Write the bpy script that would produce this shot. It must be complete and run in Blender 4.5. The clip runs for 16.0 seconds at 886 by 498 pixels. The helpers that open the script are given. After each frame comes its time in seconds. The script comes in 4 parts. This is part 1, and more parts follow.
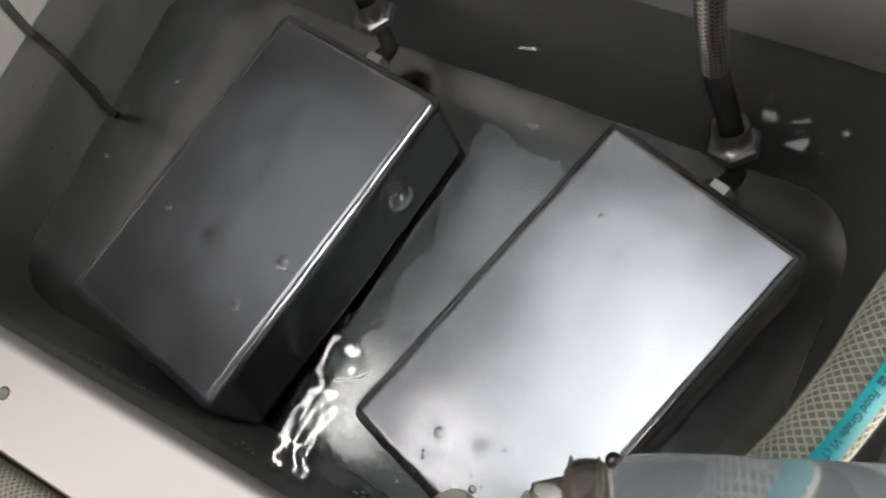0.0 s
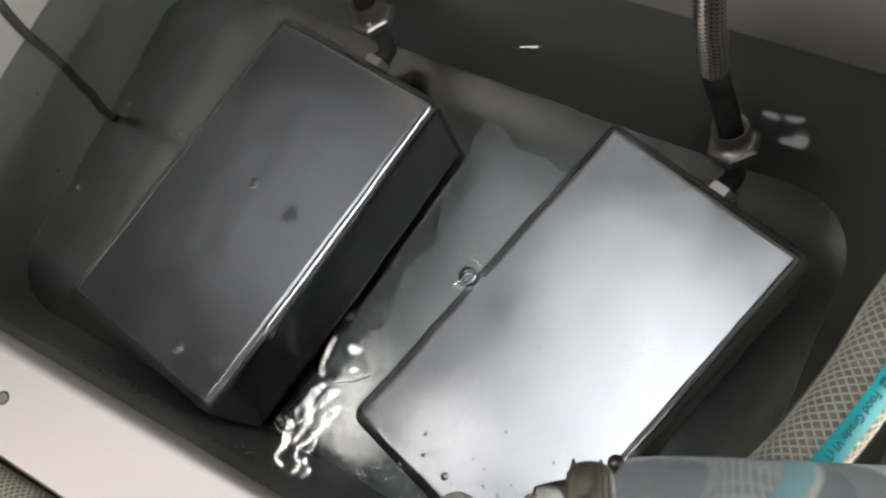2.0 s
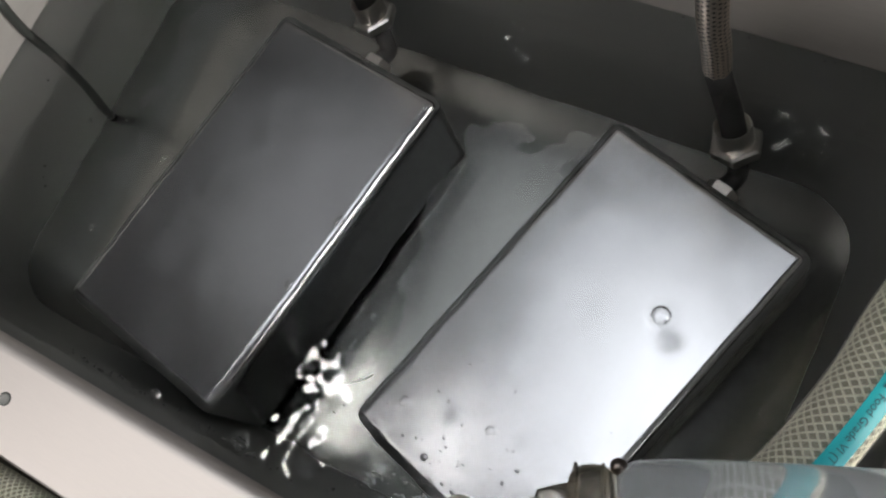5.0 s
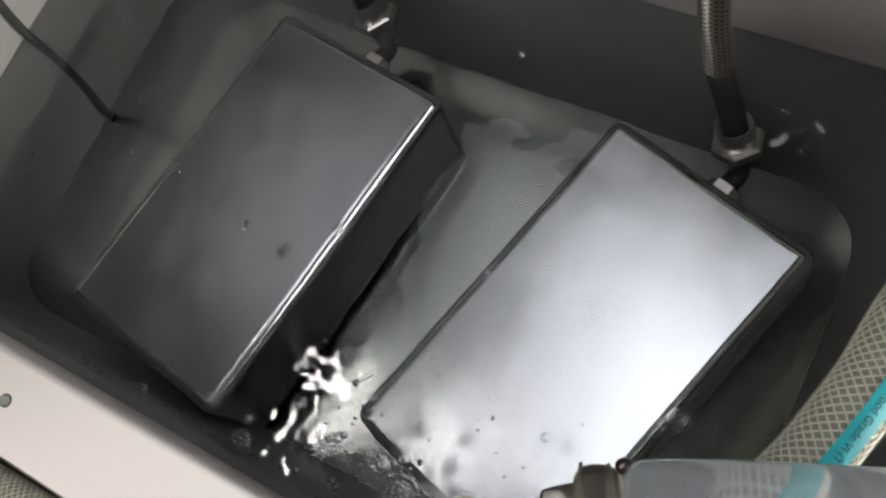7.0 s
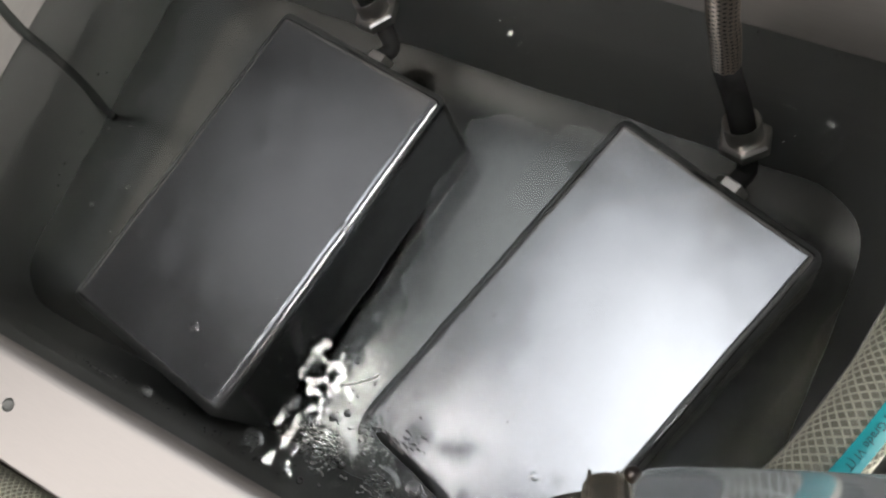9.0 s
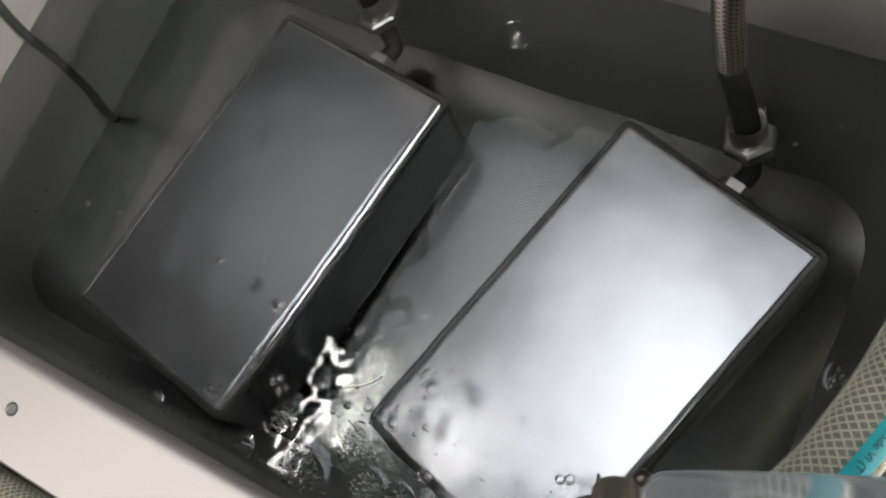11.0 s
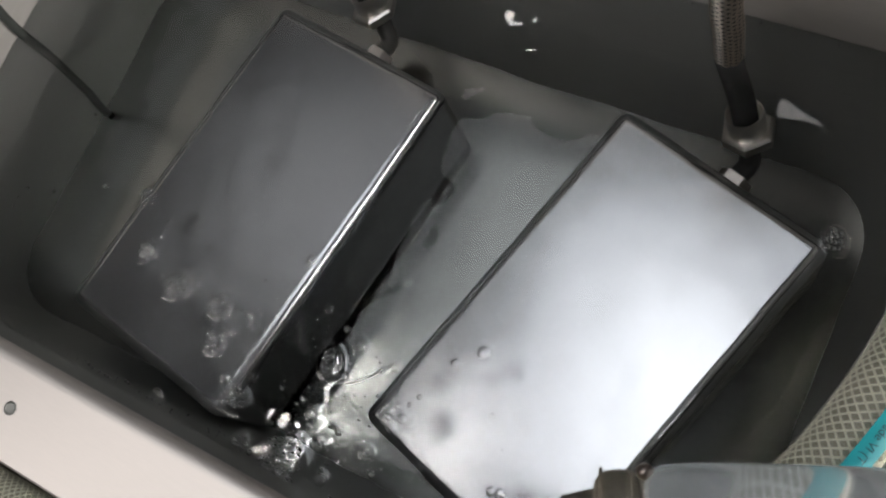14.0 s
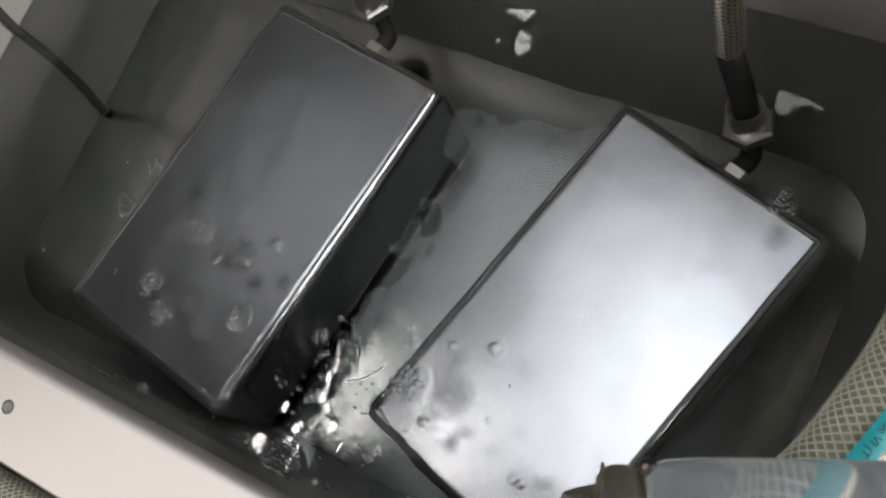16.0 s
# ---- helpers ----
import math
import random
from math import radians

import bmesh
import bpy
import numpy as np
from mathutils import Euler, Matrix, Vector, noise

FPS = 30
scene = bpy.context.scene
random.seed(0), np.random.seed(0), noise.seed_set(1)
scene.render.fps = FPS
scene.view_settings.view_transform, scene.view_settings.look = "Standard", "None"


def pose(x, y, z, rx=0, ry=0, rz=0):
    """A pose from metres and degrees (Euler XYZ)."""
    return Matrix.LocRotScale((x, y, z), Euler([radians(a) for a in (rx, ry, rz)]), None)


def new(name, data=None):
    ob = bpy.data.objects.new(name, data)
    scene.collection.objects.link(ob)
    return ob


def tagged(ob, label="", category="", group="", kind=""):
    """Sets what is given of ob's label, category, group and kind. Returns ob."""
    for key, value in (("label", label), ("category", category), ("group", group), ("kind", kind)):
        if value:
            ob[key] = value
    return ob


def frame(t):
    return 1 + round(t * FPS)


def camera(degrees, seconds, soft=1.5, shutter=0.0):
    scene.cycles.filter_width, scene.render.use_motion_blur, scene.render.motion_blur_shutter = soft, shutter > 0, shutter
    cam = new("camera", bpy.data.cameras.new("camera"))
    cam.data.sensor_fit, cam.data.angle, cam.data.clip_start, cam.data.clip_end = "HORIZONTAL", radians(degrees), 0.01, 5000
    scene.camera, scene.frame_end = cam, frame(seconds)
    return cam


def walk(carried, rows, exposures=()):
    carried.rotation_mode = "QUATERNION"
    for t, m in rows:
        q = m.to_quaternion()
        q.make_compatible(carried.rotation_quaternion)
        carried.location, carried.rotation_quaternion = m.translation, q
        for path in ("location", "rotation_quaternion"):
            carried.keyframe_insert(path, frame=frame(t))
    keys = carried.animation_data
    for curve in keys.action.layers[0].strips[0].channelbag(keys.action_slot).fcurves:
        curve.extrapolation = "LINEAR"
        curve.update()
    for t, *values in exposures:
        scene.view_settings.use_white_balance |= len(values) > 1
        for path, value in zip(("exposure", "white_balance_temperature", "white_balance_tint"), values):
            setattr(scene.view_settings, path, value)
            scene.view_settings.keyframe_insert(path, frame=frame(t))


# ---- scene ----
cam = camera(59.12, 16.0, soft=2.3)
PATH = [
    (0, pose(0.3035, 0.1651, 0.5271, 16.12, 13.21, 26.96)),
    (0.5, pose(0.3051, 0.1673, 0.5272, 16.15, 13.31, 26.80)),
    (1, pose(0.3052, 0.1665, 0.5262, 16.23, 13.38, 26.77)),
    (1.5, pose(0.3053, 0.1660, 0.5262, 16.24, 13.36, 26.73)),
    (2, pose(0.3019, 0.1653, 0.5269, 16.17, 13.16, 26.69)),
    (2.5, pose(0.3044, 0.1676, 0.5279, 16.08, 13.23, 26.87)),
    (3, pose(0.3034, 0.1669, 0.5270, 16.11, 13.13, 26.77)),
    (3.5, pose(0.3001, 0.1675, 0.5286, 15.98, 13.15, 26.70)),
    (4, pose(0.3005, 0.1683, 0.5274, 15.82, 13.34, 26.67)),
    (6.5, pose(0.2990, 0.1685, 0.5260, 15.87, 13.22, 26.50)),
    (7, pose(0.2971, 0.1678, 0.5261, 15.70, 13.19, 26.39)),
    (7.5, pose(0.2938, 0.1703, 0.5269, 15.51, 13.18, 26.40)),
    (8, pose(0.2965, 0.1714, 0.5230, 15.54, 13.49, 26.33)),
    (8.5, pose(0.2952, 0.1736, 0.5228, 15.20, 13.68, 26.15)),
    (9, pose(0.2920, 0.1740, 0.5225, 15.04, 13.50, 26.14)),
    (11.5, pose(0.2875, 0.1739, 0.5222, 14.94, 13.51, 25.80)),
    (12, pose(0.2885, 0.1768, 0.5203, 14.72, 13.70, 25.69)),
    (12.5, pose(0.2883, 0.1774, 0.5209, 14.71, 13.57, 25.58)),
    (13, pose(0.2876, 0.1753, 0.5203, 14.55, 13.55, 25.52)),
    (13.5, pose(0.2874, 0.1745, 0.5204, 14.44, 13.54, 25.42)),
    (14, pose(0.2854, 0.1738, 0.5212, 14.39, 13.35, 25.31)),
    (14.5, pose(0.2837, 0.1745, 0.5215, 14.26, 13.12, 25.33)),
    (15, pose(0.2876, 0.1735, 0.5165, 14.43, 13.56, 25.06)),
    (15.5, pose(0.2875, 0.1737, 0.5163, 14.31, 13.59, 25.03)),
    (16, pose(0.2855, 0.1723, 0.5173, 14.25, 13.43, 25.03)),
]
walk(cam, PATH)

# ---- world and light ----
world = bpy.data.worlds.new("opening_glow")
scene.world = world
world.use_nodes = True
# even grey glow, added to come in through the ceiling openings
world.node_tree.nodes["Background"].inputs[0].default_value = (0.31, 0.31, 0.312, 1)
world.node_tree.nodes["Background"].inputs[1].default_value = 1.0
scene.view_settings.exposure = 0.0


def area_lamp(name, at, sx, sy, watts, colour, ry=0):
    d = bpy.data.lights.new(name, "AREA")
    d.shape, d.size, d.size_y, d.energy, d.color = "RECTANGLE", sx, sy, watts, colour
    ob = new(name, d)
    ob.matrix_world = pose(*at, 0, ry, 0)
    return ob


area_lamp("tube_light", (-0.51, -0.07, 1.46), 0.040, 0.38, 2.6, (1.0, 0.97, 0.94))
area_lamp("panel_light", (-0.11, 0.405, 1.50), 0.70, 0.93, 2.65, (0.93, 0.96, 1.0))
# extra lamp added under the panel to brighten the right box's reflection
area_lamp("panel_boost_light", (0.06, 0.30, 1.48), 0.34, 0.62, 0.80, (0.95, 0.97, 1.0))
# added fill from the right for the tank's left wall, hose and bottle
area_lamp("east_fill_light", (2.12, 0.30, 0.75), 1.0, 1.6, 50.0, (1.0, 0.97, 0.92), 90)
area_lamp("far_spot_light", (-0.45, 1.12, 1.47), 0.05, 0.05, 0.17, (1.0, 0.98, 0.95))
area_lamp("far_spot_light", (0.33, 1.13, 1.47), 0.10, 0.08, 0.14, (1.0, 0.98, 0.95))
# added fill with no known source, brightens the pale rim
area_lamp("rim_fill_light", (-1.00, -0.86, 1.50), 1.10, 0.55, 8.6, (1.0, 0.94, 0.90))


# ---- materials ----
def material(name, colour, rough=0.5, metal=0.0, vary=0.15, scale=40.0, stretch=(1, 1, 1), bump=0.0, rough_vary=0.1, stain=6.0, warp=0.0, **extra):
    m = bpy.data.materials.new(name)
    m.use_nodes = True
    n, l = m.node_tree.nodes, m.node_tree.links
    b = n["Principled BSDF"]
    b.inputs["Metallic"].default_value = metal
    for key, value in extra.items():
        b.inputs[key.replace("_", " ")].default_value = value
    tc = n.new("ShaderNodeTexCoord")
    mp = n.new("ShaderNodeMapping")
    mp.inputs["Scale"].default_value = stretch
    l.new(tc.outputs["Object"], mp.inputs["Vector"])
    fine, big = n.new("ShaderNodeTexNoise"), n.new("ShaderNodeTexNoise")
    fine.inputs["Scale"].default_value, fine.inputs["Detail"].default_value = scale, 6
    big.inputs["Scale"].default_value, big.inputs["Detail"].default_value = stain, 3
    l.new(mp.outputs[0], fine.inputs["Vector"])
    l.new(tc.outputs["Object"], big.inputs["Vector"])
    mix = n.new("ShaderNodeMath")
    mix.operation = "ADD"
    l.new(fine.outputs[0], mix.inputs[0])
    l.new(big.outputs[0], mix.inputs[1])
    ramp = n.new("ShaderNodeMapRange")
    ramp.inputs[1].default_value, ramp.inputs[2].default_value = 0.6, 1.4
    ramp.inputs[3].default_value, ramp.inputs[4].default_value = 1 - vary, 1 + vary
    l.new(mix.outputs[0], ramp.inputs[0])
    mul = n.new("ShaderNodeMix")
    mul.data_type, mul.blend_type = "RGBA", "MULTIPLY"
    mul.inputs[0].default_value = 1.0
    mul.inputs[6].default_value = (*colour, 1)
    l.new(ramp.outputs[0], mul.inputs[7])
    l.new(mul.outputs[2], b.inputs["Base Color"])
    rr = n.new("ShaderNodeMapRange")
    rr.inputs[3].default_value, rr.inputs[4].default_value = rough * (1 - rough_vary), rough * (1 + rough_vary)
    rr.inputs[1].default_value, rr.inputs[2].default_value = 0.6, 1.4
    l.new(mix.outputs[0], rr.inputs[0])
    l.new(rr.outputs[0], b.inputs["Roughness"])
    if bump:
        bp = n.new("ShaderNodeBump")
        bp.inputs["Strength"].default_value, bp.inputs["Distance"].default_value = bump, 0.0005
        l.new(fine.outputs[0], bp.inputs["Height"])
        l.new(bp.outputs[0], b.inputs["Normal"])
    if warp:
        # shallow dents and oil-canning of thin sheet
        wide = n.new("ShaderNodeTexNoise")
        wide.inputs["Scale"].default_value, wide.inputs["Detail"].default_value = 13.0, 2
        wb = n.new("ShaderNodeBump")
        wb.inputs["Strength"].default_value, wb.inputs["Distance"].default_value = 1.0, warp
        l.new(tc.outputs["Object"], wide.inputs["Vector"])
        l.new(wide.outputs[0], wb.inputs["Height"])
        l.new(wb.outputs[0], b.inputs["Normal"])
    return m


STEEL_BOX = material("brushed_steel", (0.60, 0.61, 0.63), 0.205, 1, 0.05, 60, (14, 1, 14), rough_vary=0.12, stain=14.0, warp=0.0005)
# the basin's own steel, darkened to put the floor's shade into the colour
STEEL_FLOOR_SHADE = material("shaded_floor_steel", (0.188, 0.195, 0.187), 0.155, 0.98, 0.03, 7, (1, 12, 1), rough_vary=0.05)
# lit copy of the basin steel, paler and more diffuse than the floor
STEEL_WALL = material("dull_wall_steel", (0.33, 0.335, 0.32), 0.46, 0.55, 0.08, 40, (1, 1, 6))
STEEL_DRY = material("dry_steel", (0.62, 0.59, 0.56), 0.5, 0.55, 0.06, 50, (1, 1, 8))
STEEL_RIM = material("rim_steel", (0.86, 0.81, 0.78), 0.55, 1, 0.03, 80, (1, 10, 1), 0.03)
STEEL_FIT = material("fitting_steel", (0.74, 0.71, 0.67), 0.30, 1, 0.2, 90)
BRAID = material("braid_wire", (0.72, 0.63, 0.55), 0.30, 1, 0.15, 200)
DARK = material("dark_gap", (0.03, 0.03, 0.03), 0.6, 0, 0.2, 60)
PVC = material("clear_pvc", (0.95, 0.94, 0.85), 0.16, 0, 0.06, 60, Transmission_Weight=0.93, IOR=1.10)
# olive grey holds the shade seen inside the clear tube
PVC_CORE = material("shaded_inner_pvc", (0.42, 0.40, 0.33), 0.3, 0, 0.2, 60)
THREAD = material("pvc_thread", (0.96, 0.95, 0.86), 0.45, 0, 0.05, 100)
STRIPE = material("blue_stripe", (0.012, 0.40, 0.44), 0.4, 0, 0.06, 60)
INK = material("stripe_ink", (0.01, 0.08, 0.10), 0.5, 0, 0.05, 60)
CABLE = material("probe_cable", (0.06, 0.065, 0.06), 0.45, 0, 0.2, 80)
POLY = material("cloudy_plastic", (0.83, 0.87, 0.91), 0.24, 0, 0.1, 12, Transmission_Weight=0.80, IOR=1.12)
CLAMP = material("clamp_steel", (0.24, 0.21, 0.19), 0.3, 1, 0.3, 60)
AMBER = material("brown_clear_plastic", (0.97, 0.92, 0.84), 0.12, 0, 0.12, 40, Transmission_Weight=0.95, IOR=1.05)
# unseen walls and ceiling, near black so the steel reflects darkness
WALL = material("wall_paint", (0.05, 0.049, 0.048), 0.8, 0, 0.06, 8)
CEIL = material("ceiling_paint", (0.022, 0.022, 0.023), 0.9, 0, 0.04, 8)
BENCH = material("bench_top", (0.10, 0.09, 0.07), 0.6, 0, 0.2, 30)


def water_material():
    m = bpy.data.materials.new("water")
    m.use_nodes = True
    n, l = m.node_tree.nodes, m.node_tree.links
    b = n["Principled BSDF"]
    b.inputs["Base Color"].default_value = (1, 1, 1, 1)
    b.inputs["Roughness"].default_value = 0.0
    b.inputs["IOR"].default_value = 1.333
    b.inputs["Transmission Weight"].default_value = 1.0
    return m


WATER = water_material()
AIR = bpy.data.materials.new("air_in_water")
AIR.use_nodes = True
_glass = AIR.node_tree.nodes.new("ShaderNodeBsdfGlass")
_glass.inputs["Roughness"].default_value, _glass.inputs["IOR"].default_value = 0.0, 0.75
AIR.node_tree.links.new(_glass.outputs[0], AIR.node_tree.nodes["Material Output"].inputs["Surface"])


FILM = bpy.data.materials.new("bubble_film")
FILM.use_nodes = True
_n, _l = FILM.node_tree.nodes, FILM.node_tree.links
_mix, _gloss, _fres = _n.new("ShaderNodeMixShader"), _n.new("ShaderNodeBsdfGlossy"), _n.new("ShaderNodeFresnel")
_gloss.inputs["Roughness"].default_value, _fres.inputs["IOR"].default_value = 0.02, 1.8
_l.new(_fres.outputs[0], _mix.inputs[0])
_l.new(_n.new("ShaderNodeBsdfTransparent").outputs[0], _mix.inputs[1])
_l.new(_gloss.outputs[0], _mix.inputs[2])
_l.new(_mix.outputs[0], _n["Material Output"].inputs["Surface"])


# ---- builders ----
def link(name, bm, mat, parent=None, label="", smooth=True, angle=40, outward=True):
    me = bpy.data.meshes.new(name)
    if outward:
        bmesh.ops.recalc_face_normals(bm, faces=bm.faces)
    for f in bm.faces:
        f.smooth = smooth and f.calc_area() < 0.006
    for e in bm.edges:
        if len(e.link_faces) == 2 and e.calc_face_angle(0) > radians(angle):
            e.smooth = False
    bm.to_mesh(me)
    bm.free()
    me.materials.append(mat)
    ob = new(name, me)
    if parent:
        ob.parent = parent
    if label:
        tagged(ob, label)
    return ob


def part(name, bm, mat, parent, label="", smooth=True, angle=40):
    return link(name, bm, mat, parent, label, smooth, angle)


def empty(name, m, label, category, group="", kind=""):
    ob = new(name)
    ob.empty_display_size = 0.02
    ob.matrix_basis = m
    return tagged(ob, label, category, group, kind)


def box_bm(sx, sy, sz, bevel=0.0, seg=3, at=(0, 0, 0)):
    bm = bmesh.new()
    bmesh.ops.create_cube(bm, size=1, matrix=Matrix.Translation(at) @ Matrix.Diagonal((sx, sy, sz, 1)))
    if bevel:
        bmesh.ops.bevel(bm, geom=bm.edges[:], offset=bevel, segments=seg, profile=0.5, affect="EDGES")
    return bm


def loop_rr(x0, x1, y0, y1, r, z, n=10):
    pts = []
    for cx, cy, a0 in ((x1 - r, y1 - r, 0), (x0 + r, y1 - r, 90), (x0 + r, y0 + r, 180), (x1 - r, y0 + r, 270)):
        for i in range(n + 1):
            a = radians(a0 + 90 * i / n)
            pts.append((cx + r * math.cos(a), cy + r * math.sin(a), z))
    return pts


def loft(loops, cap_first=False, cap_last=False, closed=True):
    bm = bmesh.new()
    rings = [[bm.verts.new(p) for p in lp] for lp in loops]
    for a, b in zip(rings, rings[1:]):
        k = len(a)
        for i in range(k if closed else k - 1):
            j = (i + 1) % k
            bm.faces.new((a[i], a[j], b[j], b[i]))
    if cap_first:
        bm.faces.new(rings[0])
    if cap_last:
        bm.faces.new(rings[-1])
    return bm


def lathe(profile, seg=24, m=Matrix()):
    loops = [[m @ Vector((r * math.cos(2 * math.pi * i / seg), r * math.sin(2 * math.pi * i / seg), z)) for i in range(seg)] for r, z in profile]
    return loft(loops, True, True)


def spline(points, steps=12):
    p = [Vector(q) for q in points]
    p = [2 * p[0] - p[1], *p, 2 * p[-1] - p[-2]]
    out = []
    for i in range(1, len(p) - 2):
        for k in range(steps):
            t = k / steps
            out.append(0.5 * (2 * p[i] + (p[i + 1] - p[i - 1]) * t + (2 * p[i - 1] - 5 * p[i] + 4 * p[i + 1] - p[i + 2]) * t * t
                              + (3 * p[i] - p[i - 1] - 3 * p[i + 1] + p[i + 2]) * t ** 3))
    out.append(p[-2])
    # even steps along the curve
    run = [0.0]
    for a, b in zip(out, out[1:]):
        run.append(run[-1] + (b - a).length)
    n, even, k = len(out) - 1, [], 0
    for i in range(n + 1):
        s = run[-1] * i / n
        while k < n - 1 and run[k + 1] < s:
            k += 1
        even.append(out[k].lerp(out[k + 1], (s - run[k]) / max(run[k + 1] - run[k], 1e-9)))
    return even


def frames_along(path):
    up = Vector((0, 0, 1)) if abs((path[1] - path[0]).normalized().z) < 0.8 else Vector((0, 1, 0))
    res = []
    for i, q in enumerate(path):
        d = (path[min(i + 1, len(path) - 1)] - path[max(i - 1, 0)]).normalized()
        u = (up - d * up.dot(d)).normalized()
        up = u
        res.append((q, d, u, d.cross(u)))
    return res


def tube(path, r, seg=16, cap=True):
    loops = []
    for i, (q, d, u, v) in enumerate(frames_along(path)):
        ri = r(i / (len(path) - 1)) if callable(r) else r
        loops.append([q + (u * math.cos(a) + v * math.sin(a)) * ri for a in (2 * math.pi * k / seg for k in range(seg))])
    return loft(loops, cap, cap)


def add_mesh(bm, other):
    me = bpy.data.meshes.new("tmp")
    other.to_mesh(me)
    other.free()
    bm.from_mesh(me)
    bpy.data.meshes.remove(me)


# ---- room ----
FLOOR_Z, CEIL_Z = -1.10, 1.55
X0, X1, Y0, Y1 = -2.7, 2.1, -1.6, 2.2
def slab(name, x0, x1, y0, y1, z0, z1, mat, label):
    bm = box_bm(x1 - x0, y1 - y0, z1 - z0, at=((x0 + x1) / 2, (y0 + y1) / 2, (z0 + z1) / 2))
    return tagged(link(name, bm, mat, smooth=False), label, "room", kind="structure")


slab("floor", X0, X1, Y0, Y1, FLOOR_Z - 0.1, FLOOR_Z, BENCH, "dark worn workshop floor under the bench")
def ceiling():
    # one mesh round two made-up openings that brighten the left box and wall
    bm = bmesh.new()
    ax0, ax1, ay0, ay1 = -1.66, -0.74, 0.28, 1.15
    bx0, bx1, by0, by1 = 1.05, 1.85, -0.10, 1.00
    for x0, x1, y0, y1 in ((X0, ax0, Y0, Y1), (ax0, ax1, Y0, ay0), (ax0, ax1, ay1, Y1), (ax1, bx0, Y0, Y1),
                           (bx0, bx1, Y0, by0), (bx0, bx1, by1, Y1), (bx1, X1, Y0, Y1)):
        add_mesh(bm, box_bm(x1 - x0, y1 - y0, 0.1, at=((x0 + x1) / 2, (y0 + y1) / 2, CEIL_Z + 0.05)))
    tagged(link("ceiling", bm, CEIL, smooth=False), "unseen dark ceiling with two openings added to light the reflections", "room", kind="structure")


ceiling()
slab("wall_north", X0, X1, Y1, Y1 + 0.1, FLOOR_Z, CEIL_Z, WALL, "unseen plain room wall, dark to keep the reflections dark")
slab("wall_south", X0, X1, Y0 - 0.1, Y0, FLOOR_Z, CEIL_Z, WALL, "unseen plain room wall, dark to keep the reflections dark")
slab("wall_west", X0 - 0.1, X0, Y0, Y1, FLOOR_Z, CEIL_Z, WALL, "unseen plain room wall, dark to keep the reflections dark")
# unseen wall, its opening made up for the fill light behind it
def wall_with_opening():
    bm = bmesh.new()
    y0, y1, z0, z1 = -0.5, 1.1, 0.25, 1.25
    for a in ((Y0, y0, FLOOR_Z, CEIL_Z), (y1, Y1, FLOOR_Z, CEIL_Z), (y0, y1, FLOOR_Z, z0), (y0, y1, z1, CEIL_Z)):
        add_mesh(bm, box_bm(0.1, a[1] - a[0], a[3] - a[2], at=(X1 + 0.05, (a[0] + a[1]) / 2, (a[2] + a[3]) / 2)))
    tagged(link("wall_east", bm, WALL, smooth=False), "unseen dark grey room wall, opened for the added fill light", "room", kind="structure")


wall_with_opening()

# ---- tank ----
TX0, TX1, TY0, TY1 = -0.331, 0.428, 0.054, 0.480
RIM, DEEP, CR, ROLL, FLANGE = 0.046, -0.172, 0.065, 0.010, 0.070


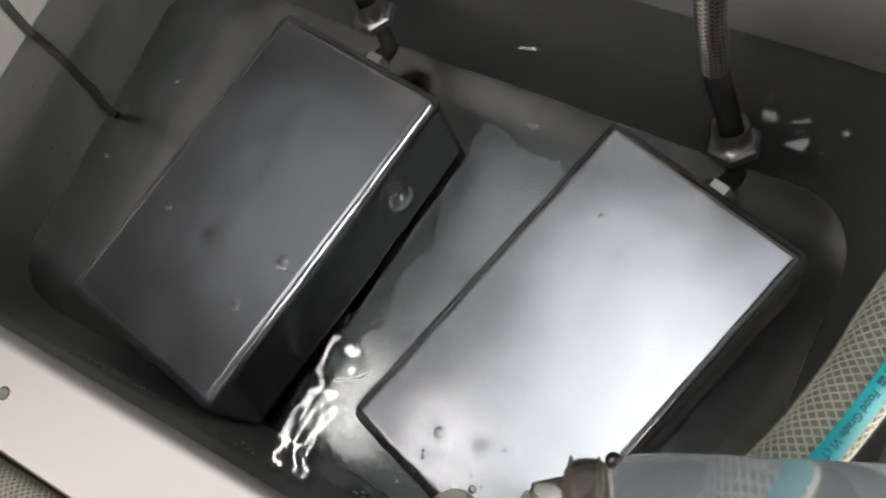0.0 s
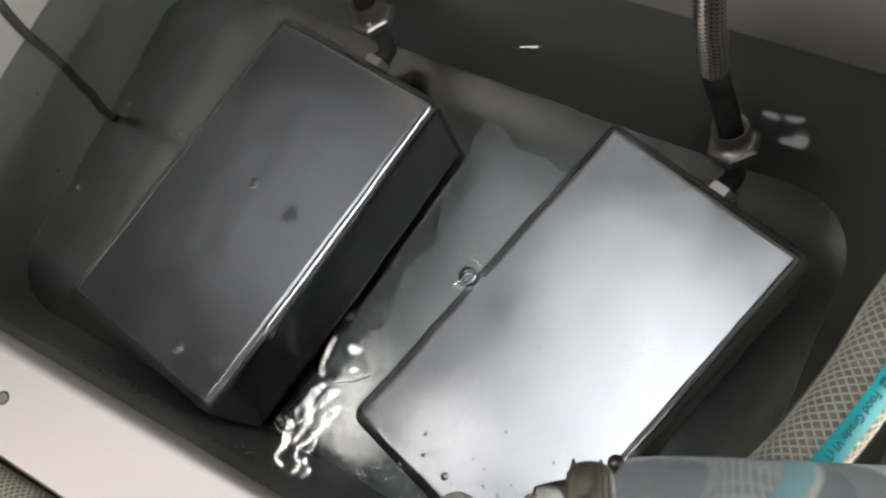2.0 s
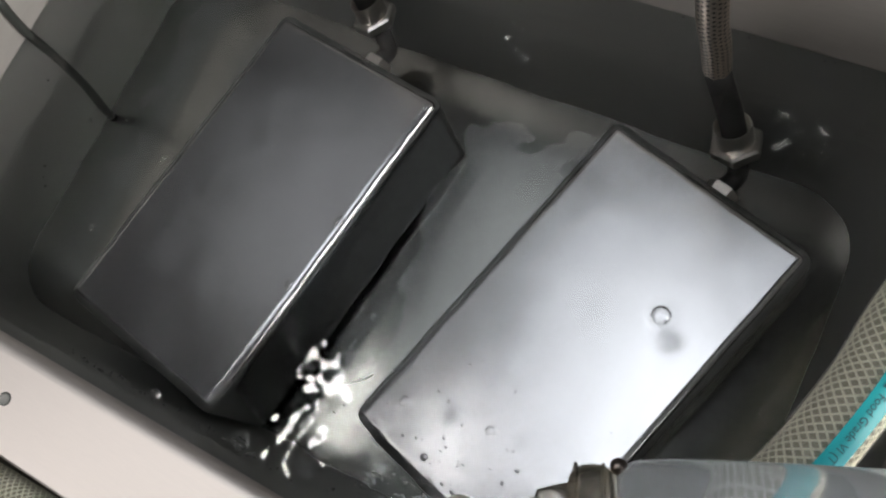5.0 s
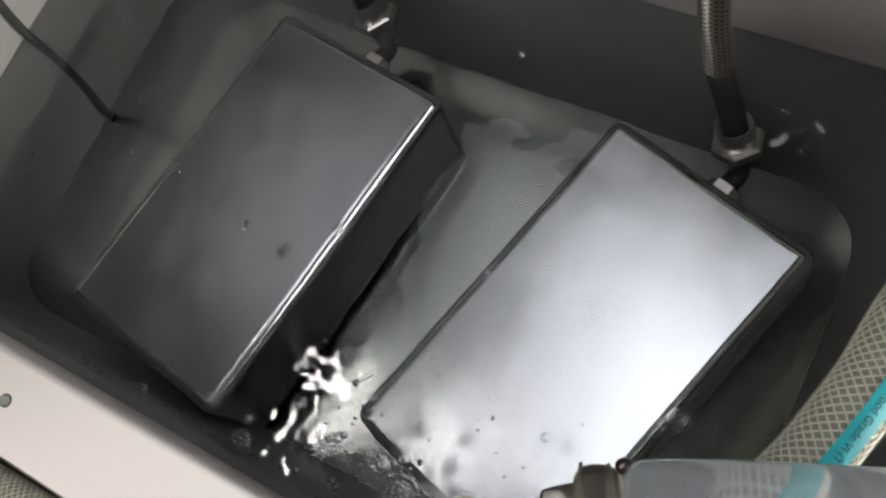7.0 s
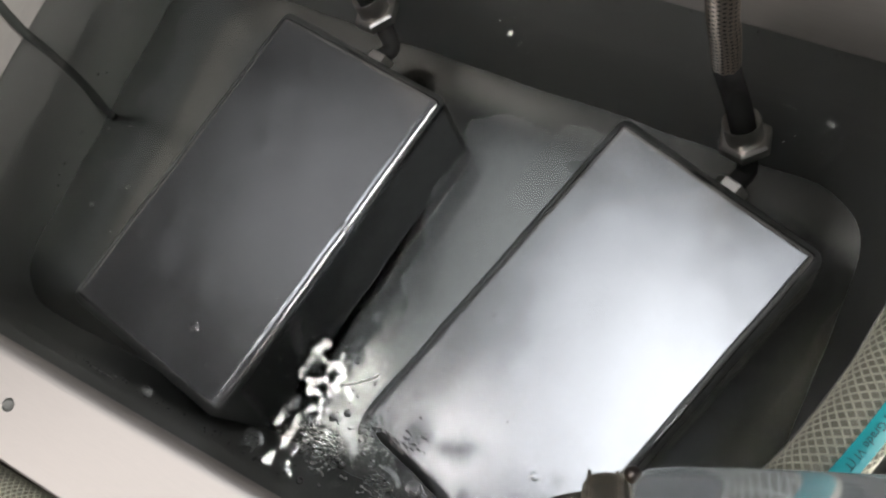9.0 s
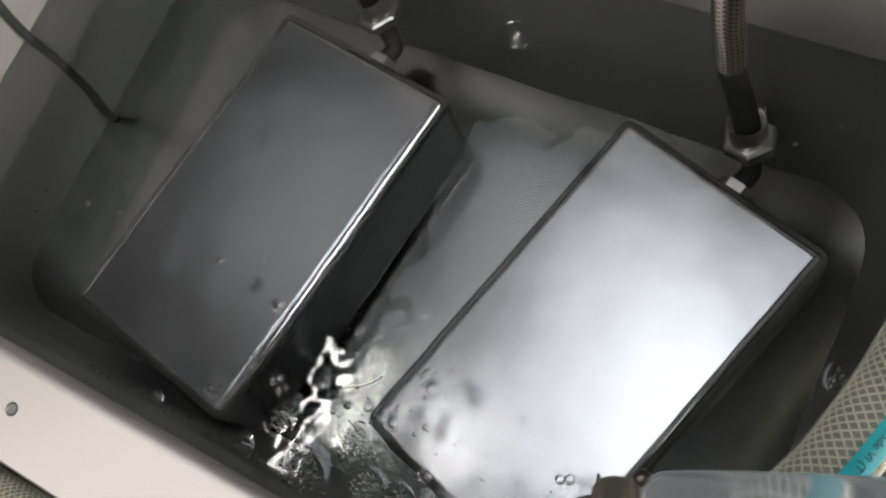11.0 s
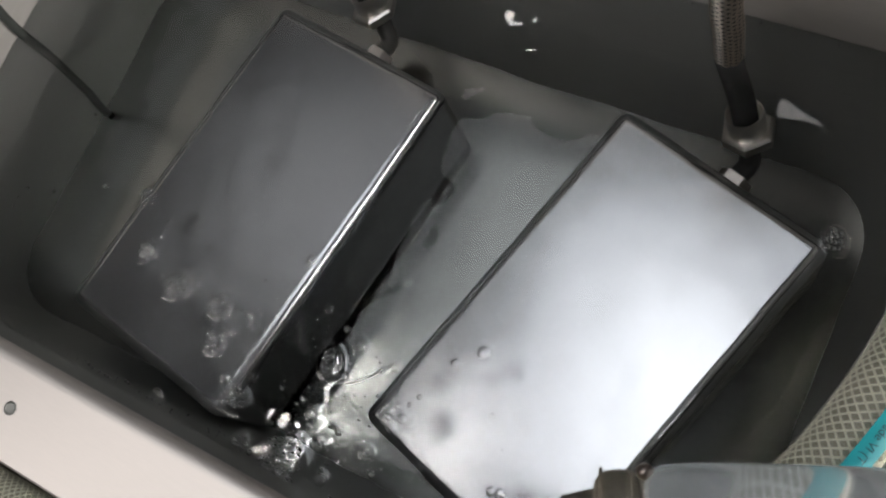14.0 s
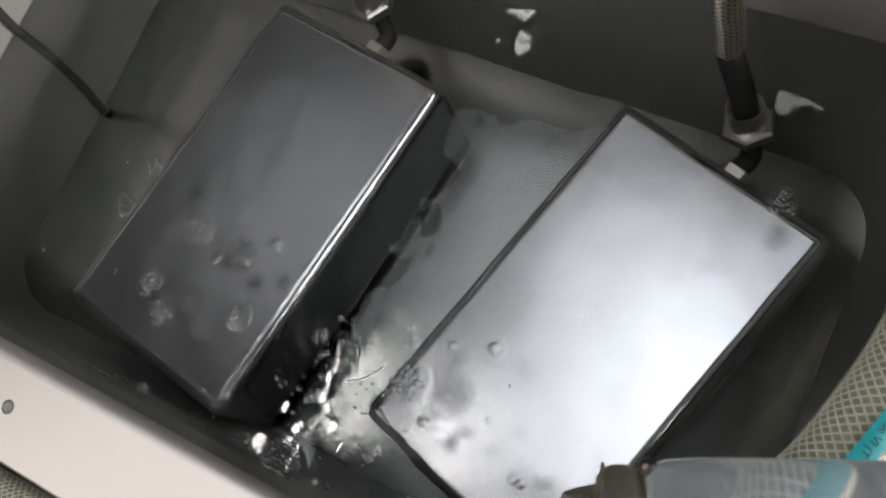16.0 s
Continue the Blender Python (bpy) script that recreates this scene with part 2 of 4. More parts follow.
def tank():
    t = empty("steel_tank", pose(0, 0, 0), "rectangular stainless steel tank filled with water", "tank")
    inner = []

    def level(f, z):
        # f: 0 at the water, 1 at the foot of the drafted walls
        lean = 0.024 * (1 - (1 - f) ** 2.2)
        return loop_rr(TX0 + lean, TX1 - 0.042 * f, TY0 + 0.005 * f, TY1 - 0.046 * f, CR - 0.01 * f, z)

    inner.append(level(1, DEEP))
    for i in range(1, 13):
        inner.append(level(1 - i / 12, DEEP + 0.002 + 0.165 * i / 12))
    for z in (0.004, RIM - ROLL):
        inner.append(level(0.0, z))
    outer = [loop_rr(TX0 - 0.045, TX1 + 0.045, TY0 - 0.045, TY1 + 0.045, CR + 0.02, z) for z in (RIM - ROLL, DEEP - 0.01)]
    part("basin", loft(inner + outer, False, True), STEEL_WALL, t, "dull pressed steel basin walls, coloured paler than the floor, with rounded corners")
    # floor split from the walls only to carry the darker, shaded steel
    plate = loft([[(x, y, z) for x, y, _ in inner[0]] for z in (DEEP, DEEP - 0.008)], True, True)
    part("floor_plate", plate, STEEL_FLOOR_SHADE, t, "smooth steel tank floor with its shade put into the colour")
    rim = []
    for i in range(7):
        a = radians(90 * i / 6)
        k = ROLL * (1 - math.cos(a))
        rim.append(loop_rr(TX0 - k, TX1 + k, TY0 - k, TY1 + k, CR + k, RIM - ROLL + ROLL * math.sin(a) + 0.0003))
    o = FLANGE
    rim.append(loop_rr(TX0 - o, TX1 + o, TY0 - o, TY1 + o, CR + 0.01, RIM))
    rim.append(loop_rr(TX0 - o - 0.002, TX1 + o + 0.002, TY0 - o - 0.002, TY1 + o + 0.002, CR + 0.012, RIM - 0.002))
    rim.append(loop_rr(TX0 - o - 0.002, TX1 + o + 0.002, TY0 - o - 0.002, TY1 + o + 0.002, CR + 0.012, RIM - 0.02))
    rim.append(loop_rr(TX0 - o, TX1 + o, TY0 - o, TY1 + o, CR + 0.01, RIM - 0.02))
    rim.append(loop_rr(TX0 - o, TX1 + o, TY0 - o, TY1 + o, CR + 0.01, RIM - 0.004))
    rim.append(loop_rr(TX0 - ROLL, TX1 + ROLL, TY0 - ROLL, TY1 + ROLL, CR + ROLL, RIM - 0.004))
    part("rim", loft(rim), STEEL_RIM, t, "flat pale steel rim with a rolled inner edge")
    # raised side and back panel that follows the basin's outline
    line = loop_rr(TX0, TX1, TY0, TY1, CR, 0)
    line = [q for q in line[:22] if not (q[0] > TX1 - 0.001)] + [(TX0, 0.10, 0)]
    line = [(TX1, y, 0) for y in (0.09, 0.20, 0.30, TY1 - CR - 0.02, TY1 - CR)] + line
    mid = Vector(((TX0 + TX1) / 2, (TY0 + TY1) / 2, 0))
    prof = []
    for i, q in enumerate(line):
        a, b = Vector(line[max(i - 1, 0)]), Vector(line[min(i + 1, len(line) - 1)])
        d = (b - a).normalized()
        n = Vector((d.y, -d.x, 0))
        if n.dot(mid - Vector(q)) < 0:
            n = -n
        q = Vector(q)
        top = 0.052 + 0.055 * min(max((q.x - TX0 - 0.01) / 0.08, 0), 1) * min(max((q.y - 0.43) / 0.04, 0), 1)
        prof.append([q + n * 0.0012 + Vector((0, 0, z)) for z in (-0.0015, 0.030, top)] + [q - n * 0.010 + Vector((0, 0, z)) for z in (top, 0.045)])
    part("splash_panel", loft(prof, True, True), STEEL_DRY, t, "raised dull steel back panel")
    bolt = lathe([(0.0042, -0.001), (0.0042, 0.0006), (0.0034, 0.0010), (0.0032, 0.0007), (0.001, 0.0006)], 20, pose(-0.1117, 0.0171, RIM + 0.0002))
    part("rim_plug", bolt, STEEL_WALL, t, "small grey plug in the rim")
    ring = lathe([(0.0040, 0.0), (0.0050, 0.0002), (0.0050, 0.0005), (0.0042, 0.0007), (0.0040, 0.0004)], 24, pose(-0.1117, 0.0171, RIM))
    part("plug_ring", ring, CABLE, t, "thin dark ring round the plug")
    return t


tank()
for nm, a in (("bench", (-1.2, 1.3, -0.75, TY0 - 0.047)), ("bench_back", (-1.2, 1.3, TY1 + 0.047, 1.1)), ("bench_side", (-1.2, TX0 - 0.047, TY0 - 0.047, TY1 + 0.047)), ("bench_end", (TX1 + 0.047, 1.3, TY0 - 0.047, TY1 + 0.047))):
    slab(nm, a[0], a[1], a[2], a[3], -0.087, -0.047, BENCH, "dark olive worktop round the sunk tank")

for lx in (-1.1, 1.2):
    for ly in (-0.65, 1.0):
        slab("bench_leg", lx - 0.035, lx + 0.035, ly - 0.035, ly + 0.035, FLOOR_Z, -0.087, BENCH, "square dark leg under the worktop")


def ceiling_light(x, y, z, sx, sy):
    t = empty("ceiling_light", pose(x, y, z), "flat pale ceiling lamp above the tank", "lamp", "ceiling lamps")
    part("housing", box_bm(sx + 0.03, sy + 0.03, CEIL_Z - z - 0.012, 0.004, 2, (0, 0, (CEIL_Z - z - 0.012) / 2 + 0.010)), CEIL, t)


ceiling_light(-0.11, 0.405, 1.50, 0.70, 0.93)
# unseen housing over the added rim fill
ceiling_light(-1.00, -0.86, 1.50, 1.10, 0.55)
ceiling_light(-0.51, -0.07, 1.46, 0.05, 0.36)

# ---- water ----
def water():
    nx, ny = 620, 360
    x0, x1, y0, y1 = TX0 - 0.024, TX1 + 0.024, TY0 - 0.024, TY1 + 0.024
    x, y = np.meshgrid(np.linspace(x0, x1, nx + 1), np.linspace(y0, y1, ny + 1))
    rng = np.random.default_rng(11)

    def ripples(longest, shortest, n):
        # crossing wave trains, each of the same steepness
        h = np.zeros_like(x)
        for _ in range(n):
            k = 2 * math.pi / (shortest * (longest / shortest) ** rng.random())
            a = rng.random() * 2 * math.pi
            bend = 0.4 * np.sin(x * 19 + rng.random() * 6) + 0.4 * np.sin(y * 23 + rng.random() * 6)
            h += np.sin(k * (x * math.cos(a) + y * math.sin(a)) + bend + rng.random() * 6.3) / k
        return h * math.sqrt(2 / n)

    def near(px, py, r):
        return np.exp(-((x - px) ** 2 + (y - py) ** 2) / r ** 2)

    swell, chop = ripples(0.085, 0.030, 14), ripples(0.030, 0.012, 18)
    busy = near(0.13, 0.09, 0.085) + 0.8 * near(0.095, 0.425, 0.035) + 0.7 * near(0.318, 0.417, 0.03)
    z = swell * (0.014 + 0.016 * busy) + chop * (0.0022 + 0.017 * busy)
    verts = np.stack((x, y, z), -1).reshape(-1, 3)
    i, j = np.meshgrid(np.arange(nx), np.arange(ny))
    q = (j * (nx + 1) + i).ravel()
    me = bpy.data.meshes.new("water")
    me.from_pydata(verts.tolist(), [], np.stack((q, q + 1, q + nx + 2, q + nx + 1), -1).tolist())
    me.shade_smooth()
    me.materials.append(WATER)
    return tagged(new("water", me), "clear rippled water filling the steel tank", "water", kind="structure")


WATER_SHEET = water()

# ---- transducers ----
def transducer(x, y, z, yaw, tu, tv, w, d, h, hose_pts, nut_at, fit_at, label):
    """A sealed steel box whose hose leaves its far end."""
    c, s = math.cos(radians(yaw)), math.sin(radians(yaw))
    zx = Vector((c, s, tu)).normalized()
    zy = Vector((-s, c, tv)).normalized()
    zz = zx.cross(zy).normalized()
    zy = zz.cross(zx)
    m = Matrix((zx, zy, zz)).transposed().to_4x4()
    m.translation = (x, y, z)
    t = empty("immersible_transducer", m, label, "transducer", "transducers in the tank")
    inv = m.inverted()
    part("body", box_bm(w, d, h, 0.0100, 7, (0, 0, -h / 2)), STEEL_BOX, t, "brushed stainless steel housing")
    part("base_plate", box_bm(w - 0.007, d - 0.007, 0.003, 0.001, 1, (0, 0, -h - 0.0012)), STEEL_BOX, t)
    hose = [inv @ Vector(q) for q in hose_pts]
    nut, fit = inv @ Vector(nut_at), inv @ Vector(fit_at)
    axis = (hose[1] - hose[0]).normalized()
    turn = axis.to_track_quat("Z", "Y").to_matrix().to_4x4()
    place = Matrix.Translation(nut) @ turn
    # elbow from the end face up to the nut
    end = Vector((fit.x, d / 2 - 0.001, fit.z))
    low = Vector((fit.x, fit.y + 0.008, fit.z))
    part("elbow", tube(spline([end, (end + low) / 2, low, nut - axis * 0.004], 8), 0.0080, 16), DARK, t, "dark elbow fitting")
    part("end_nut", lathe([(0.011, -0.006), (0.0134, -0.005), (0.0134, 0.004), (0.011, 0.005)], 6, Matrix.Translation(end + Vector((0, 0.009, 0))) @ pose(0, 0, 0, -90)), STEEL_FIT, t, smooth=False)
    part("hex_nut", lathe([(0.0175, -0.006), (0.0205, -0.0045), (0.0205, 0.0035), (0.0180, 0.005)], 6, place), STEEL_FIT, t, "polished hexagonal steel nut", False)
    part("collar", lathe([(0.0100, 0.004), (0.0138, 0.005), (0.0140, 0.0225), (0.0137, 0.0250), (0.0128, 0.0250), (0.0124, 0.012)], 28, place), STEEL_FIT, t, "plain crimped steel collar")
    path = spline(hose, 14)
    core = part("braided_hose", tube(path, 0.0093, 18), DARK, t, "stainless steel braided hose over a dark sleeve")
    path = [q for q in path if (m @ q).z > 0.008]
    fr = frames_along(path)
    length = sum((b - a).length for a, b in zip(path, path[1:]))
    bm = bmesh.new()
    turns, n, wires = length / 0.044, 300, 9
    for way in (1, -1):
        for w in range(wires):
            pts, nor = [], []
            for i in range(n + 1):
                g = i / n * (len(path) - 1)
                k = min(int(g), len(path) - 2)
                q = path[k].lerp(path[k + 1], g - k)
                u, v = fr[k][2], fr[k][3]
                a = way * 2 * math.pi * turns * i / n + 2 * math.pi * w / wires
                o = u * math.cos(a) + v * math.sin(a)
                weave = 0.00022 * way
                pts.append(q + o * (0.0098 + weave))
                nor.append((o, (u * -math.sin(a) + v * math.cos(a)) * way * 0.6 - fr[k][1] * 0.75))
            for i in range(n):
                vs = []
                for j in (i, i + 1):
                    side = nor[j][1].normalized() * 0.00115
                    vs += [bm.verts.new(pts[j] - side), bm.verts.new(pts[j] + side)]
                bm.faces.new((vs[0], vs[1], vs[3], vs[2]))
    bmesh.ops.remove_doubles(bm, verts=bm.verts[:], dist=1e-6)
    tagged(part("wire_braid", bm, BRAID, core, "woven bright wire braid"), kind="stuff")
    return t


transducer(-0.0625, 0.2293, -0.0455, -9.6, 0.058, -0.030, 0.1810, 0.3090, 0.1215,
           [(-0.052, 0.425, -0.075), (-0.066, 0.436, -0.03), (-0.078, 0.444, 0.02), (-0.09, 0.445, 0.12), (-0.10, 0.455, 0.30)],
           (-0.051, 0.424, -0.078), (-0.031, 0.398, -0.092), "dark-reflecting brushed steel box lying under the water")
transducer(0.2241, 0.2326, -0.0601, -17.08, 0.0719, 0.0179, 0.1790, 0.3085, 0.1020,
           [(0.2735, 0.421, -0.072), (0.262, 0.430, -0.036), (0.2475, 0.440, 0.0), (0.2415, 0.437, 0.05), (0.236, 0.434, 0.10), (0.222, 0.430, 0.30)],
           (0.2745, 0.420, -0.075), (0.281, 0.397, -0.098), "bright-reflecting brushed steel box lying under the water")

# ---- clear braided hose ----
def pvc_hose(points, r, label):
    path = spline(points, 14)
    t = empty("braided_pvc_hose", pose(0, 0, 0), label, "hose", "clear braided hoses")
    part("tube_wall", tube(path, r, 28), PVC, t, "clear yellowish tube wall")
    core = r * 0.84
    part("bore", tube(path, core - 0.0004, 24), PVC_CORE, t, "inner tube layer with the bore's shade in its colour")
    fr = frames_along(path)
    length = sum((b - a).length for a, b in zip(path, path[1:]))
    bm = bmesh.new()
    n, turns, wires = int(length / 0.0015), length / (2.3 * r * 2), 15
    for way in (1, -1):
        for w in range(wires):
            ring = []
            for i in range(n + 1):
                g = i / n * (len(path) - 1)
                k = min(int(g), len(path) - 2)
                f = g - k
                q = path[k].lerp(path[k + 1], f)
                u, v, d = (fr[k][j].lerp(fr[k + 1][j], f).normalized() for j in (2, 3, 1))
                a = way * 2 * math.pi * turns * i / n + 2 * math.pi * w / wires
                o = u * math.cos(a) + v * math.sin(a)
                side = ((v * math.cos(a) - u * math.sin(a)) * way * 0.75 + d * 0.7).normalized().cross(o)
                c = q + o * core
                ring.append([bm.verts.new(c + side * 0.00062), bm.verts.new(c + o * 0.0006), bm.verts.new(c - side * 0.00062)])
            for a_, b_ in zip(ring, ring[1:]):
                bm.faces.new((a_[0], a_[1], b_[1], b_[0]))
                bm.faces.new((a_[1], a_[2], b_[2], b_[1]))
    tagged(part("thread_braid", bm, THREAD, t, "white diamond reinforcing threads"), kind="stuff")
    return t, path, fr


HOSE_R = 0.0180
hose, hose_path, hose_fr = pvc_hose([(0.300, 0.05, 0.088), (0.338, 0.121, 0.094), (0.3520, 0.1610, 0.10), (0.3630, 0.1880, 0.10), (0.3728, 0.2145, 0.10), (0.3837, 0.2574, 0.10), (0.3901, 0.2978, 0.10), (0.405, 0.35, 0.09), (0.440, 0.42, 0.070), (0.52, 0.48, 0.066)], HOSE_R,
                                    "clear braided food-grade hose with a teal stripe")
HOSE_EYE = Vector((0.305, 0.165, 0.525))


def hose_point(s, deg, lift):
    """A point on the hose's skin: s metres along it, deg degrees away from its upper side."""
    k, deg = 0, deg + 60 * (min(s, 0.25) - 0.25)
    while k < len(hose_path) - 2 and s > (hose_path[k + 1] - hose_path[k]).length:
        s -= (hose_path[k + 1] - hose_path[k]).length
        k += 1
    f = s / (hose_path[k + 1] - hose_path[k]).length
    q = hose_path[k].lerp(hose_path[k + 1], f)
    d = hose_fr[k][1].lerp(hose_fr[k + 1][1], f).normalized()
    c = HOSE_EYE - q
    c = (c - d * c.dot(d)).normalized()
    side = d.cross(c)
    a = radians(deg)
    return q + (c * math.cos(a) + side * math.sin(a)) * (HOSE_R + lift)


def hose_s(target):
    best, s, run = 9, 0, 0
    for a, b in zip(hose_path, hose_path[1:]):
        if (a - Vector(target)).length < best:
            best, s = (a - Vector(target)).length, run
        run += (b - a).length
    return s


def stripe_and_words():
    total = sum((b - a).length for a, b in zip(hose_path, hose_path[1:]))
    n = 120
    bm = loft([[hose_point(total * i / n, a, 0.0010) for a in (12, 18, 24, 30, 36, 42, 48)] for i in range(n + 1)], closed=False)
    part("stripe", bm, STRIPE, hose, "printed teal stripe")
    start = hose_s((0.3855, 0.264, 0.10)) - 0.012
    curve = bpy.data.curves.new("words", "FONT")
    curve.body, curve.size = "Food Grade VI (T", 0.0056
    tmp = new("words", curve)
    dg = bpy.context.evaluated_depsgraph_get()
    me = bpy.data.meshes.new_from_object(tmp.evaluated_get(dg))
    bpy.data.objects.remove(tmp)
    for v in me.vertices:
        v.co = hose_point(start - v.co.x, 22 + math.degrees(v.co.y / HOSE_R), 0.0013)
    me.name = "lettering"
    me.materials.clear()
    me.materials.append(INK)
    ob = new("lettering", me)
    ob.parent = hose
    tagged(ob, "dark printed words on the stripe")
    bm = bmesh.new()
    for k in range(3):
        for h in (20, 27, 34):
            s0 = start + 0.0032 + 0.0066 * k
            vs = [bm.verts.new(hose_point(s0 + a, h + b, 0.0013)) for a, b in ((0, 0), (0.0045, 0), (0.0045, 4), (0, 4))]
            bm.faces.new(vs)
    part("print_bars", bm, INK, hose, "short dark printed bars")


stripe_and_words()
pvc_hose([(-0.40, -0.078, -0.028), (-0.25, -0.072, -0.0285), (-0.143, -0.068, -0.0285), (-0.05, -0.067, -0.0285), (0.10, -0.075, -0.028)], 0.0180,
         "clear braided hose lying on the worktop below the rim")


# ---- bottle ----
def along(a, b):
    a, b = Vector(a), Vector(b)
    m = (b - a).to_track_quat("Z", "Y").to_matrix().to_4x4()
    m.translation = a
    return m


def bottle():
    m = along((0.2700, 0.1345, 0.145), (0.4010, 0.1945, 0.145))
    t = empty("plastic_bottle", m, "cloudy blue-grey plastic bottle lying on the hose", "bottle")
    part("bottle_body", lathe([(0.004, 0.0335), (0.017, 0.034), (0.0205, 0.0365), (0.0228, 0.042), (0.0238, 0.055), (0.0242, 0.08), (0.0238, 0.11), (0.0230, 0.135), (0.0225, 0.175), (0.019, 0.184), (0.004, 0.186)], 40), POLY, t, "cloudy translucent bottle wall")
    part("neck", lathe([(0.006, -0.004), (0.0085, -0.003), (0.0105, 0.004), (0.0122, 0.012), (0.0150, 0.016)], 32), AMBER, t, "dark tapered neck")
    ring = [(0.0155 + 0.0052 * math.sin(math.pi * i / 8) ** 0.5, 0.0120 + 0.0215 * i / 8) for i in range(9)]
    part("cap", lathe([(0.010, 0.0115)] + ring + [(0.010, 0.0338)], 36), AMBER, t, "brown clear plastic cap")
    for z in (0.0150, 0.0275):
        part("cap_ridge", lathe([(0.0180, z - 0.0010), (0.0212, z - 0.0007), (0.0215, z), (0.0212, z + 0.0007), (0.0180, z + 0.0010)], 36), AMBER, t)
    bm = bmesh.new()
    eye = m.inverted() @ Vector((0.280, 0.200, 0.16))
    eye.z = 0
    eye.normalize()
    bmesh.ops.create_uvsphere(bm, u_segments=16, v_segments=10, radius=0.0040, matrix=Matrix.Translation(eye * 0.0205 + Vector((0, 0, 0.0345))))
    part("knob", bm, CLAMP, t, "small dark round clamp screw")
    return t


bottle()
pvc_hose([(0.2700, 0.1345, 0.145), (0.2668, 0.1255, 0.144), (0.2575, 0.1130, 0.140), (0.2440, 0.1125, 0.136), (0.2318, 0.1125, 0.128), (0.2225, 0.0990, 0.108), (0.2177, 0.078, 0.05), (0.216, 0.076, 0.0), (0.215, 0.076, -0.08)], 0.0080,
         "short clear braided filling hose dipping into the water")


# ---- cable ----
def cable():
    bm = tube(spline([(-0.40, 0.312, 0.056), (-0.350, 0.298, 0.058), (-0.3275, 0.289, 0.046), (-0.3262, 0.2835, 0.024), (-0.3255, 0.2795, 0.0),
                      (-0.3190, 0.2755, -0.05), (-0.3080, 0.267, -0.11), (-0.3030, 0.260, -0.145), (-0.3010, 0.257, -0.168)], 10), 0.0043, 12)
    tagged(link("probe_cable", bm, CABLE), "dark grey cable hanging down the tank wall", "cable")


cable()


def fibre():
    path = spline([(0.0434, 0.1216, -0.1710), (0.0514, 0.1264, -0.1708), (0.0592, 0.1317, -0.1710), (0.0655, 0.1374, -0.1708), (0.0693, 0.1435, -0.1710)], 6)
    tagged(link("fibre", tube(path, 0.0005, 6), THREAD), "thin pale fibre lying on the tank floor", "fibre")


fibre()

# ---- bubbles ----
def bubble_mesh(skirt):
    # a shallow pocket of air in the water under a thin dome of film
    bm = bmesh.new()
    bmesh.ops.create_uvsphere(bm, u_segments=20, v_segments=12, radius=1.0)
    for v in bm.verts:
        v.co.z = v.co.z * (0.12 if v.co.z > 0 else 0.22 if skirt else 0.85) - 0.30
    ring = []
    # the water drawn up round a large bubble
    for a, z in ((1.95, 0.004), (1.6, 0.03), (1.35, 0.08), (1.15, 0.17)) if skirt else ():
        ring.append([(a * math.cos(2 * math.pi * k / 20), a * math.sin(2 * math.pi * k / 20), z + 0.06) for k in range(20)])
    for j in range(5):
        a = radians(90 * j / 5)
        ring.append([(0.98 * math.cos(a) * math.cos(2 * math.pi * k / 20), 0.98 * math.cos(a) * math.sin(2 * math.pi * k / 20), (0.32 if skirt else 0.08) + 0.62 * math.sin(a)) for k in range(20)])
    air = len(bm.faces)
    add_mesh(bm, loft(ring, False, True))
    bm.faces.ensure_lookup_table()
    for i, f in enumerate(bm.faces):
        f.smooth, f.material_index = True, int(i >= air)
    me = bpy.data.meshes.new("bubble")
    bm.to_mesh(me)
    bm.free()
    me.materials.append(AIR)
    me.materials.append(FILM)
    return me


BALL, BIG_BALL = bubble_mesh(False), bubble_mesh(True)
RNG = random.Random(5)


def bubble_part(parent, x, y, r, mesh=None):
    ob = new("bubble", mesh or BALL)
    ob.parent = parent
    ob.location, ob.scale = (x, y, 0.0), (r, r, r)
    ob.visible_shadow = False


def foam_raft(size, count, r0, r1, label="small raft of clear foam bubbles on the water"):
    t = empty("foam_raft", pose(0, 0, 0), label, "foam", "foam rafts on the water")
    placed = []
    tries = 0
    sx, sy = RNG.uniform(0.7, 1.1), RNG.uniform(0.7, 1.1)
    while len(placed) < count and tries < 4000:
        tries += 1
        r = RNG.uniform(r0, r1)
        a, d = RNG.uniform(0, 6.283), size * math.sqrt(RNG.random())
        x, y = d * math.cos(a) * sx, d * math.sin(a) * sy
        if all(math.hypot(x - px, y - py) > 0.88 * (r + pr) for px, py, pr in placed):
            placed.append((x, y, r))
    for x, y, r in placed:
        bubble_part(t, x, y, r)
    rise = loft([[((size * k) * sx * math.cos(a), (size * k) * sy * math.sin(a), z) for a in (2 * math.pi * i / 32 for i in range(32))]
                 for k, z in ((1.75, 0.0004), (1.5, 0.0006), (1.32, 0.0011), (1.2, 0.0019))])
    part("meniscus", rise, FILM, t, "water drawn up round the raft").visible_shadow = False
    return t


def lone_bubble(r):
    t = empty("air_bubble", pose(0, 0, 0), "single clear air bubble floating on the water", "bubble", "single bubbles on the water")
    bubble_part(t, 0, 0, r, BIG_BALL)
    return t


def specks(name, spots, label):
    bm = bmesh.new()
    for x, y, r in spots:
        bmesh.ops.create_icosphere(bm, subdivisions=2, radius=r, matrix=Matrix.Translation((x, y, -0.0010 - r)))
    ob = link(name, bm, AIR)
    ob.visible_shadow = False
    return tagged(ob, label, "bubbles", kind="stuff")


